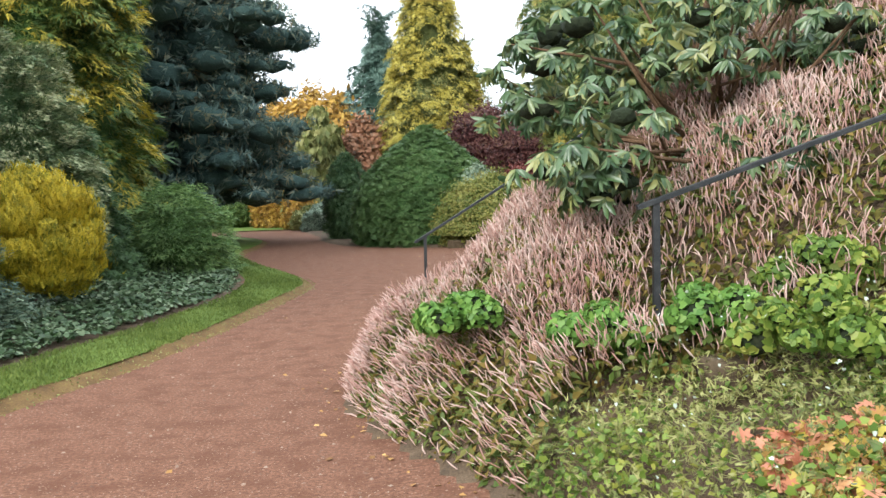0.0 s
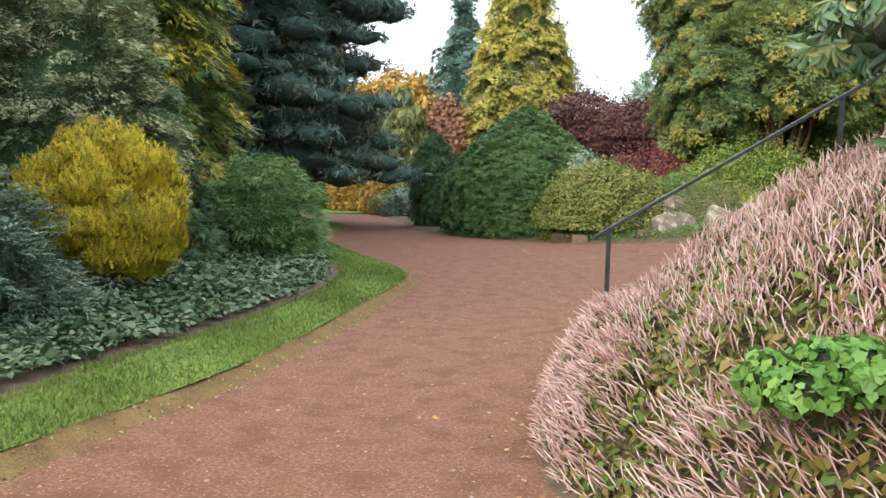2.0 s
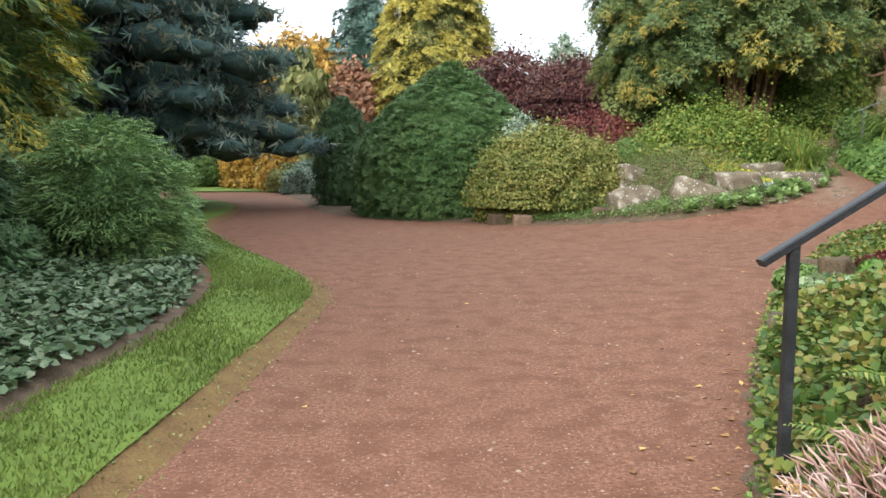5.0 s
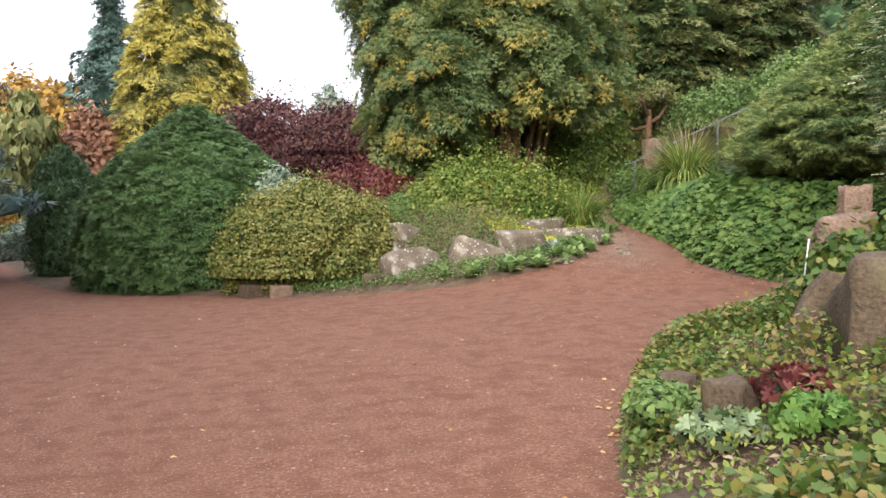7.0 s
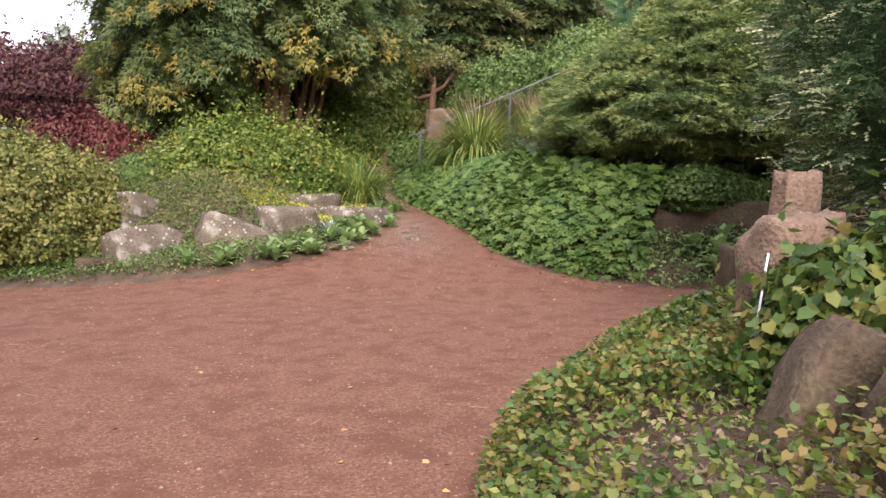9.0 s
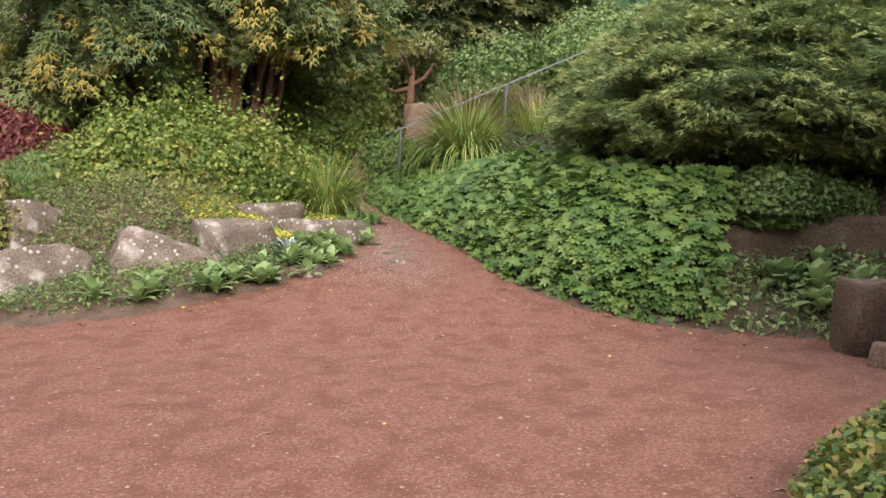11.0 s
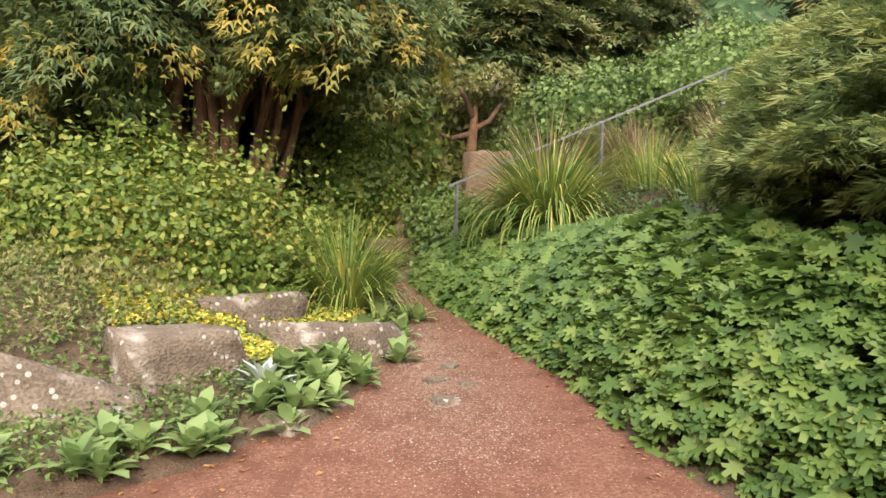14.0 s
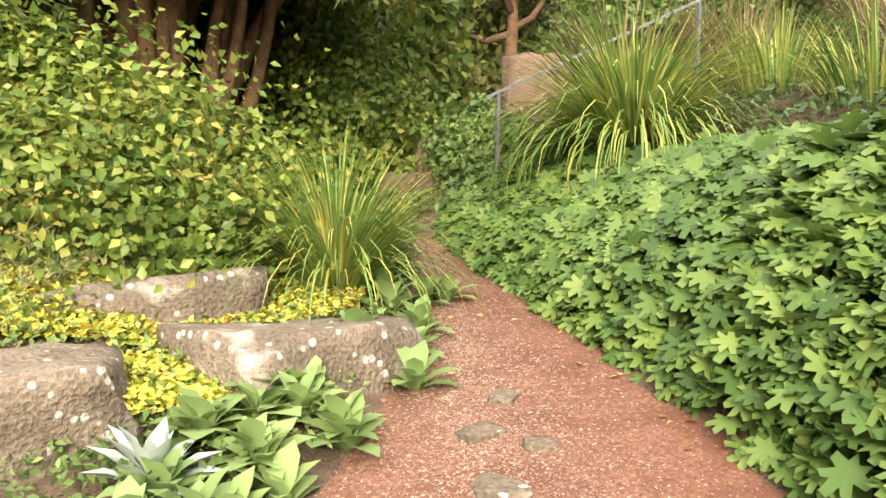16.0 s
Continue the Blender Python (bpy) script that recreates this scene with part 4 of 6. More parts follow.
layered_pine()
boughs("gold_tipped_cypress", "tall green cypress with golden drooping tips", "tree", -8.2, 19.2, [(-8.2, 19.2, conic(0.3, 13, 2.6, 0.35))], 700, 150, 1.3, 0.4, 0.2, SPRIG, L_CYP, 51, 0.25, 0.3, 0.35, L_GOLDTIP, 0.4, 0.4, trunk=(0.2, 7), gap=0.25)
boughs("variegated_cypress", "grey-green variegated shrub with cream sprays", "shrub", -7.3, 14.4, [(-7.3, 14.4, round_top(0.4, 5.0, 1.95))], 520, 170, 0.75, 0.3, 0.105, SPRIG, L_VAR, 52, 0.05, 0.6, 0.25, L_CREAM, 0.5, 0.85, trunk=(0.12, 3), gap=0.3)
bush("golden_globe_thuja", "rounded golden yellow thuja with upright sprays", "shrub", -5.2, 11.7, [(0.05, 1.98), (0.3, 1.93), (0.56, 1.78), (0.76, 1.52), (0.86, 1.2), (0.85, 0.88), (0.74, 0.6), (0.55, 0.48)], 42000, 0.075, SHOOT, L_GOLDBUSH, 53, 110, 0.2, 0.22, drop=-0.9, tilt=0.35, ragged=0.25, wide=1.3)
boughs("grey_juniper", "spreading grey-green juniper above the ground cover", "shrub", -5.75, 9.3, [(-5.75, 9.3, round_top(0.25, 1.5, 1.35))], 220, 120, 0.6, 0.2, 0.1, SHOOT, L_JUN, 54, 0.0, 0.4, 0.1, gap=0.35)
boughs("dark_cypress", "dark green cypress between the golden shrub and hemlock", "shrub", -6.6, 15.9, [(-6.6, 15.9, conic(0.1, 3.6, 1.3, 0.4))], 340, 140, 0.6, 0.28, 0.13, SPRIG, L_DARK, 55, 0.2, 0.4, 0.25, group="dark cypresses", gap=0.3)
boughs("dwarf_hemlock", "low layered green hemlock at the lawn's edge", "shrub", -5.1, 18.0, [(-5.1, 18.0, round_top(0.25, 2.05, 1.3))], 300, 90, 0.55, 0.28, 0.1, SHOOT, L_HEM, 56, 0.12, 0.3, 0.25, gap=0.3)
for k, (x, y, h, r, mt) in enumerate([(-9.4, 11.0, 9, 2.3, L_DARK), (-10.2, 23.5, 11, 2.6, L_DARK), (-8.4, 5.5, 8, 2.2, L_MID), (-13, 18, 12, 3, L_DARK)]):
    bush("dark_cypress", "tall dark green cypress at the back of the border", "tree", x, y, conic(0.1, h, r, 0.4), 7000, 0.46, SPRIG, mt, 57 + k, 130, 0.6, 0.5, out=0.6, ragged=0.5, trunk=(0.2, 5), group="dark cypresses")


def cover(name, label, poly, box, n, size, shape, mat, seed, lift=0.1, thick=0.1, tilt=0.35, fade=None, wide=1.0, hump=None):
    """Low leaves over a patch of ground."""
    g = np.random.default_rng(seed)
    x, y = scatter(poly, n, g, box)
    if fade:
        k = g.random(len(x)) < fade(x, y)
        x, y = x[k], y[k]
    z = H(x, y) + lift * g.random(len(x)) + (hump(x, y) if hump else thick * (0.5 + 0.5 * np.sin(3.1 * x + 1.7 * y) * np.sin(2.3 * y - x)))
    P = np.stack([x, y, z], 1)
    N = np.tile([0.0, 0, 1], (len(x), 1))
    up, D = orient(N, g, tilt, 0.0, 0.1)
    s = size * g.uniform(0.7, 1.3, len(x))
    ob = leaves(name, P, up, D, s, shape, mat, None, s * wide)
    return tagged(ob, label, "ground cover", kind="stuff")


cover("silvery_ground_cover", "low silvery-green leafy ground cover under the shrubs", BED, (-8, -2.7, 5, 21), 60000, 0.068, VINE, L_IVY, 60, 0.06, 0.10,
      fade=lambda x, y: sm(0.05, 0.35, line_dist(LAWN_IN, x, y)) * (1 - sm(2.0, 3.2, line_dist(LAWN_IN, x, y))))

# ---- clipped dome and neighbours ----
boughs("clipped_yew_dome", "large clipped dark green yew dome", "shrub", 0.28, 28.95, [(0.28, 28.95, [(0.05, 4.15), (0.5, 3.92), (1.05, 3.5), (1.6, 3.05), (2.1, 2.55), (2.5, 1.95), (2.66, 1.3), (2.68, 0.6), (2.55, 0.08), (2.3, 0.0)])], 2600, 60, 0.3, 0.16, 0.085, SPRIG, L_YEW, 70, 0.25, 0.4, 0.3, wide=1.4, thick=0.02, gap=0.25, inset=0.7)
bush("yellow_green_azalea", "wide yellow-green azalea above the path", "shrub", 2.45, 25.75, round_top(0.42, 1.98, 1.72, tuck=0.75), 62000, 0.066, LEAF, L_AZALEA, 71, 150, 0.3, 0.26, (1, 0.72), out=0.5, ragged=0.5, wide=1.3)
bush("grey_leaved_shrub", "small grey-leaved shrub beside the dome", "shrub", 2.0, 27.2, round_top(0.8, 2.45, 0.8), 12000, 0.08, LEAF, L_GREY, 72, 40, 0.25, 0.2, ragged=0.5)
bush("purple_maple", "dark purple maple seen against the sky", "tree", 3.1, 40.5, ball(2.7, 5.5, 1.7), 9000, 0.17, LEAF, L_MAPLE, 73, 40, 0.6, 0.4, ragged=0.7, trunk=(0.12, 4), group="maples")
bush("purple_maple", "spreading purple maple above the rocks", "tree", 5.0, 34.0, ball(2.2, 4.45, 2.0), 24000, 0.12, LEAF, L_MAPLE, 74, 60, 0.6, 0.4, ragged=0.6, trunk=(0.12, 3.5), group="maples")
bush("crimson_maple", "low mounded crimson lace-leaf maple", "shrub", 4.3, 29.4, round_top(1.0, 2.6, 1.6), 24000, 0.12, LEAF, L_RED, 75, 70, 0.45, 0.3, drop=0.6, ragged=0.3, group="maples", wide=0.8)


# ---- big many-stemmed thuja ----
def thuja():
    t = boughs("many_stemmed_thuja", "huge many-stemmed thuja with golden-tipped sprays", "tree", 7.3, 30.8,
               [(7.3, 30.8, ball(3.6, 13.0, 3.6)), (5.9, 29.4, ball(2.2, 8.5, 1.9)), (9.6, 31.6, ball(5.2, 10, 2.2)), (7.2, 28.7, ball(4.4, 8.4, 2.1)), (9.6, 29.0, ball(4.0, 8.2, 1.8)),
                (6.2, 27.4, ball(3.3, 6.6, 1.35)), (9.5, 27.7, ball(3.9, 6.8, 1.2)), (7.9, 26.9, ball(3.9, 7.2, 1.3))],
               1700, 190, 0.9, 0.42, 0.11, SPRIG, L_THUJA, 80, 0.5, 0.3, 0.4, L_THTIP, 0.35, 0.35, 1.7, gap=0.35)
    z0 = Hf(7.7, 28.2)
    g = np.random.default_rng(8)
    for k in range(40):
        a = 6.283 * k / 40 + g.uniform(-0.2, 0.2)
        r = g.uniform(0.15, 0.55)
        x, y = 7.75 + math.cos(a) * r, 28.2 + math.sin(a) * r * 0.7
        lean = g.uniform(0.5, 2.0) * (0.45 if math.sin(a) < -0.3 else 1)
        h = g.uniform(3.0, 4.2)
        bm = bmesh.new()
        w = g.uniform(-0.28, 0.28)
        pts = [(x + math.cos(a) * lean * (u ** 1.4) + w * math.sin(5 * u), y + math.sin(a) * lean * (u ** 1.4), z0 - 0.15 + h * u) for u in np.linspace(0, 1, 9)]
        q = g.uniform(0.05, 0.14)
        tube_bm(bm, pts, [q * (1 - 0.75 * u) for u in np.linspace(0, 1, 9)], 8, 0.14, g)
        part("stem", bm, M_BARK_RED, t)


thuja()

bush("shade_shrub", "mid-green small-leaved shrub behind the thuja stems", "shrub", 7.0, 31.6, round_top(1.6, 3.6, 2.2), 13000, 0.13, LEAF, L_MID, 82, 70, 0.4, 0.35, ragged=0.5, wide=1.4, group="shade shrubs")


# ---- stones ----
def stone(x, y, z, sx, sy, sz, turn=0, seed=0, mat=M_STONE, label="grey lichened sandstone block in the rock garden", tilt=(0, 0), boxy=0.9, name="boulder"):
    """A weathered block with broken corners and a flattish top. z is its top."""
    g = np.random.default_rng(seed + 500)
    bm = bmesh.new()
    bmesh.ops.create_cube(bm, size=2)
    bmesh.ops.subdivide_edges(bm, edges=bm.edges, cuts=9, use_grid_fill=True)
    off = Vector(g.uniform(-50, 50, 3))
    cuts = [(Vector(g.normal(size=3)).normalized(), g.uniform(1.08, 1.45)) for _ in range(13)]
    for v in bm.verts:
        p = v.co.copy()
        q = p * boxy + p.normalized() * (1.2 * (1 - boxy))
        for nn, dd in cuts:
            over = q.dot(nn) - dd
            if over > 0:
                q -= nn * over
        q *= 1 + 0.08 * noise.noise(p * 0.9 + off) + 0.05 * noise.noise(p * 2.6 + off) + 0.028 * noise.noise(p * 7 + off)
        v.co = Vector((q.x * sx / 2, q.y * sy / 2, q.z * sz / 2))
    bmesh.ops.transform(bm, matrix=pose(x, y, z - sz / 2, tilt[0], tilt[1], turn), verts=bm.verts)
    ob = part(name, bm, mat, None)
    me = ob.data
    c = Vector((x, y, z - sz))
    me.transform(Matrix.Translation(-c))
    ob.location = c
    return tagged(ob, label, "stone", group="rock garden stones")


# rock garden
stone(6.3, 24.2, 1.27, 1.0, 0.75, 0.95, 6, 1, boxy=0.97)
stone(7.65, 24.48, 1.27, 1.1, 0.85, 0.9, 16, 2, tilt=(-5, 4), boxy=0.96)
stone(6.95, 25.25, 1.43, 1.5, 0.6, 0.8, 7, 3, tilt=(-6, -4), boxy=0.93)
stone(5.35, 23.95, 1.02, 1.2, 0.7, 0.75, -14, 4, tilt=(-14, 16), boxy=0.85)
stone(4.05, 24.2, 0.92, 1.1, 0.6, 0.75, 12, 5, tilt=(-18, -8), boxy=0.88)
stone(4.2, 25.2, 1.36, 0.85, 0.5, 0.7, 22, 6, tilt=(-10, 10), boxy=0.85)
stone(5.1, 25.05, 1.3, 0.8, 0.4, 0.6, -16, 7, tilt=(-12, -9), boxy=0.85)
stone(1.65, 24.55, 0.30, 0.42, 0.35, 0.4, 0, 8, M_STONE_RED)
stone(1.2, 24.95, 0.30, 0.5, 0.4, 0.4, 20, 9, M_STONE_DARK)
stone(7.05, 23.4, 0.78, 1.0, 0.42, 0.4, 30, 10)
stone(3.4, 24.0, 0.5, 0.6, 0.4, 0.5, -20, 11, M_STONE_DARK)
# by the end of the path
stone(11.6, 30.6, 2.75, 1.3, 0.9, 1.2, 0, 14, M_STONE_DARK)
stone(10.35, 28.3, 2.12, 0.75, 0.45, 0.7, -30, 15, M_STONE_DARK)
stone(12.3, 30.0, 2.95, 0.8, 0.7, 0.9, 40, 16, M_STONE_RED)
stone(10.98, 28.75, 2.6, 0.58, 0.45, 1.0, -33, 12, M_STONE_RED)
stone(10.75, 28.15, 2.25, 0.36, 0.35, 0.7, 15, 13, M_STONE_DARK)
stone(12.65, 29.2, 3.62, 0.95, 0.6, 1.9, -37, 17, M_STONE_RED, "upright red sandstone beside the pruned tree")
stone(10.4, 19.0, 1.62, 1.75, 0.6, 0.85, -48, 18, M_STONE_DARK, "long dark stone under the small-leaved shrub")
stone(9.3, 17.75, 1.08, 0.5, 0.42, 0.7, -30, 19, M_STONE_DARK)
stone(8.95, 17.4, 0.62, 0.3, 0.28, 0.4, 10, 20, M_STONE_RED)
stone(4.72, 14.08, 1.56, 0.5, 0.34, 1.05, -35, 21, M_STONE_RED, "pale flat-faced stone carrying a smaller one", tilt=(8, -8))
stone(4.97, 14.3, 1.79, 0.23, 0.2, 0.6, -20, 22, M_STONE_RED, "squarish reddish stone set on another", boxy=0.95)
stone(3.74, 12.44, 1.34, 1.0, 0.72, 1.15, -30, 23, M_STONE_DARK, "large dark brown sandstone block on the bank", boxy=0.97)
stone(3.82, 13.25, 1.14, 0.6, 0.3, 0.85, -37, 24, M_STONE_DARK, "dark slab leaning on the bank", tilt=(-8, 22), boxy=0.97)
stone(2.45, 12.5, 0.72, 0.26, 0.22, 0.35, 30, 25, M_STONE_DARK)
stone(1.72, 11.75, 0.40, 0.42, 0.26, 0.5, 60, 26, M_STONE_DARK)
stone(2.6, 13.2, 0.62, 0.26, 0.22, 0.4, 50, 27, M_STONE_DARK)
stone(2.15, 3.95, 0.72, 0.42, 0.3, 0.45, 10, 28, M_STONE_DARK)
stone(1.35, 3.2, 0.25, 0.4, 0.3, 0.4, 10, 29, M_STONE_DARK)
for k, (x, y, a, b) in enumerate([(8.15, 23.5, 0.2, 0.16), (8.45, 23.75, 0.17, 0.13), (7.95, 23.05, 0.26, 0.2), (8.65, 25.0, 0.22, 0.15), (8.3, 23.25, 0.14, 0.12), (8.8, 26.0, 0.3, 0.2)]):
    stone(x, y, float(base_h(x, y)) + 0.025, a, b, 0.12, 37 * k, 40 + k, M_STONE, "flat stone sunk in the gravel path")

MOUND = [(0.35, 8.95), (0.75, 8.7), (1.8, 8.8), (2.2, 10.6), (1.7, 11.5), (1.2, 11.0), (0.75, 10.0)]
# ---- rock garden planting ----
bush("leafy_shrub", "bright green leafy shrub behind the rocks", "shrub", 6.6, 26.6, round_top(1.4, 2.4, 1.7), 46000, 0.072, LEAF, L_BUSH, 90, 80, 0.38, 0.3, (1, 0.6), out=0.3, ragged=0.9, wide=1.25, tips=(L_THTIP, 0.35, 90, 0.06, 0.0))
bush("heather_mound", "low olive heather mound among the rocks", "shrub", 6.0, 25.55, round_top(1.05, 1.8, 1.15), 9000, 0.08, SPRIG, L_OLIVE, 91, 60, 0.2, 0.14, (1, 0.4), drop=-0.8, group="heather mounds")
bush("heather_mound", "low green heather mound beside the azalea", "shrub", 4.5, 26.5, round_top(1.2, 1.95, 1.0), 7000, 0.08, SPRIG, L_MID, 92, 50, 0.2, 0.14, (1, 0.6), drop=-0.8, group="heather mounds")
bush("broad_leaf_shrub", "green broad-leaved shrub at the back", "shrub", 10.6, 32.2, round_top(2.2, 6.2, 2.2), 24000, 0.15, LEAF, L_BUSH, 93, 110, 0.5, 0.45, ragged=0.5, wide=1.3)
bush("shade_shrub", "light green shrub beyond the thuja stems", "shrub", 9.9, 29.6, round_top(2.0, 4.1, 0.95), 12000, 0.085, LEAF, L_BUSH, 83, 60, 0.35, 0.3, ragged=0.6, wide=1.3, group="shade shrubs")
bush("slope_shrub", "small green shrub below the handrail post", "shrub", 11.0, 27.9, round_top(2.0, 2.75, 0.5), 5000, 0.07, LEAF, L_MID, 303, 30, 0.2, 0.15, ragged=0.5, wide=1.3, group="slope shrubs")
bush("grey_heath_shrub", "greyish purple heath hanging over the stones", "shrub", 11.2, 31.6, round_top(2.4, 3.55, 1.0), 12000, 0.12, SPRIG, L_FADE, 94, 50, 0.28, 0.2, drop=-0.3)
bush("back_shrub", "brownish green shrub on the slope", "shrub", 13.6, 33.6, round_top(2.8, 6.2, 2.3), 14000, 0.18, LEAF, L_OLIVE, 95, 80, 0.5, 0.4, ragged=0.5)
for k, (x, y, r, h, mt) in enumerate([(17, 38, 4.0, 9, L_SLOPE), (18.4, 33.1, 2.5, 9, L_SLOPE), (15, 45, 5, 11, L_DARK), (19, 25, 3.2, 8, L_DARK), (24, 21, 4, 9, L_DARK), (19, 14, 4, 8, L_MID), (16, 6, 4, 8, L_DARK), (11, 1, 3, 6, L_MID), (15.5, 34, 3.2, 7.5, L_SLOPE), (34, 42, 6, 13, L_DARK)]):
    z = Hf(x, y)
    if k in (0, 1, 3, 8):
        boughs("slope_tree", "dense olive-green conifer on the slope", "tree", x, y, [(x, y, ball(z - 0.5, z + h, r))], 620, 110, 1.0, 0.5, 0.19, SPRIG, mt, 100 + k, 0.15, 0.7, 0.25, L_SLOPETIP, 0.4, 0.7, 1.5, trunk=(0.25, z + h * 0.6), group="slope trees", gap=0.45)
    else:
        bush("slope_tree", "dense dark green tree on the slope", "tree", x, y, ball(z - 0.5, z + h, r), 4500, 0.5, LEAF, mt, 100 + k, 120, r * 0.25, 0.6, ragged=0.4, trunk=(0.25, z + h * 0.6), group="slope trees")


for k, (x, y, r, h) in enumerate([(14.3, 28.4, 1.3, 1.1), (15.6, 27.0, 1.5, 1.3), (14.8, 30.4, 1.2, 1.5)]):
    z = Hf(x, y)
    bush("slope_shrub", "low green shrub on the slope behind the handrail", "shrub", x, y, round_top(z, z + h, r), 9000, 0.085, LEAF, L_MID, 300 + k, 50, 0.35, 0.3, ragged=0.5, wide=1.4, group="slope shrubs")


def pruned_tree():
    x, y, z = 13.1, 30.5, Hf(13.1, 30.5)
    r = root("pruned_tree", x, y, z, "small pruned tree with bent bare limbs and leafy top", "tree")
    bm = bmesh.new()
    tube_bm(bm, [(x, y, z), (x, y, z + 1.2), (x + 0.03, y, z + 1.6), (x + 0.05, y, z + 2.0)], [0.11, 0.10, 0.085, 0.05], 8)
    part("trunk", bm, M_BARK_RED, r)
    for pts in ([(x, y, z + 1.55), (x + 0.3, y - 0.1, z + 1.75), (x + 0.5, y - 0.2, z + 2.1)], [(x, y, z + 1.5), (x - 0.3, y + 0.2, z + 1.4), (x - 0.6, y + 0.35, z + 1.5)], [(x, y, z + 1.8), (x - 0.15, y, z + 2.1), (x - 0.3, y, z + 2.3)]):
        bm = bmesh.new()
        tube_bm(bm, pts, [0.065, 0.05, 0.03], 7)
        part("limb", bm, M_BARK, r)
    for pts in ([(x + 0.3, y - 0.15, z + 2.2), (x + 0.28, y - 0.12, z + 2.45), (x + 0.36, y - 0.2, z + 2.58), (x + 0.48, y - 0.3, z + 2.56)], [(x + 0.34, y - 0.2, z + 2.3), (x + 0.42, y - 0.26, z + 2.44), (x + 0.52, y - 0.34, z + 2.42)]):
        bm = bmesh.new()
        tube_bm(bm, pts, [0.05] + [0.045] * (len(pts) - 2) + [0.02], 7)
        part("cut_limb", bm, M_PALEWOOD, r, "bare whitish limb end")
    g = np.random.default_rng(9)
    P, N = blob_points(egg((x + 0.2, y, z + 2.25), (0.75, 0.6, 0.35), 24, 0.2, g), 5000, g)
    up, D = orient(N, g, 0.6, 0.4)
    s = 0.09 * g.uniform(0.7, 1.3, len(P))
    leaves("crown", P, up, D, s, LEAF, L_OLIVE, r)
    return r


pruned_tree()


def blades(name, label, x, y, n, length, width, mat, seed, spread=0.25, lean=0.7, group="", z=None):
    """A tuft of arching strap leaves."""
    g = np.random.default_rng(seed)
    z0 = Hf(x, y) if z is None else z
    r = root(name, x, y, z0, label, "grass tuft", group)
    a, q = g.random(n) * 6.283, np.sqrt(g.random(n))
    P = np.stack([x + np.cos(a) * q * spread, y + np.sin(a) * q * spread, np.full(n, z0 - 0.02)], 1)
    L = length * g.uniform(0.55, 1.1, n)
    tilt = lean * (0.25 + q) * g.uniform(0.5, 1.3, n)
    O = np.stack([np.cos(a), np.sin(a), np.zeros(n)], 1)
    V, F, K = [], [], 6
    S = np.stack([-np.sin(a), np.cos(a), np.zeros(n)], 1)
    p, ang = P.copy(), tilt * 0.35
    for k in range(K + 1):
        w = width * (1 - (k / K) ** 2.2) + 0.001
        V += [p + S * w / 2, p - S * w / 2]
        ang = ang + tilt * 1.5 / K * (0.5 + k / K)
        p = p + (O * np.sin(ang)[:, None] + np.array([0, 0, 1.0]) * np.cos(ang)[:, None]) * (L / K)[:, None]
    V = np.stack(V, 1)
    f = np.array([(2 * k, 2 * k + 1, 2 * k + 3, 2 * k + 2) for k in range(K)])
    turn = np.minimum((a / 6.284 * 10).astype(int), 9)
    for q in range(10):
        W = V[turn == q]
        F = f[None] + (np.arange(len(W)) * 2 * (K + 1))[:, None, None]
        hang("leaf_fan", mesh_np("leaf_fan", W.reshape(-1, 3), F.reshape(-1, 4), mat, True), r)
    return r


blades("green_grass_tuft", "upright green grass tuft at the path's edge", 8.35, 25.6, 900, 1.2, 0.015, L_STRAP, 110, 0.22, 1.15, "grass tufts")
blades("strap_leaf_clump", "arching clump of yellowing strap leaves", 11.25, 25.9, 1300, 1.6, 0.022, L_STRAP, 111, 0.35, 1.35, "grass tufts")
blades("strap_leaf_clump", "arching clump of yellowing strap leaves", 12.4, 27.4, 350, 1.4, 0.025, L_FADE, 112, 0.5, 0.8, "grass tufts")
for k, (x, y, m) in enumerate([(13.2, 26.4, L_FADE), (12.6, 25.5, L_STRAP), (13.9, 25.4, L_FADE), (13.0, 24.4, L_FADE), (12.2, 24.3, L_STRAP), (13.7, 27.3, L_FADE)]):
    blades("dry_grass_tuft", "pale dry grass tuft on the slope by the handrail", x, y, 260, 0.95, 0.014, m, 113 + k, 0.4, 0.75, "grass tufts")

# cranesbill over the slope's edge
g = np.random.default_rng(120)
x, y = scatter(SLOPE, 60000, g, (8.2, 12, 17.8, 27.4))
d = line_dist(SLOPE_EDGE, x, y)
reach = 2.2 - 0.9 * sm(23, 26, y)
k = (d < reach) & (y > 18.8 + 0.6 * np.clip(x - 8.6, 0, 1.3))
x, y, d = x[k], y[k], d[k]
mound = 0.92 * np.sqrt(np.clip(1 - (1 - np.clip(d / 1.1, 0, 1)) ** 2, 0, 1)) * (1 - 0.6 * sm(22.3, 26, y)) * sm(18.5, 19.2, y) * (1 - 0.75 * sm(0.9, 2.2, d))
mound = mound * (0.92 + 0.14 * np.sin(2.2 * x + 3 * y) * np.sin(3.1 * y - 1.3 * x))


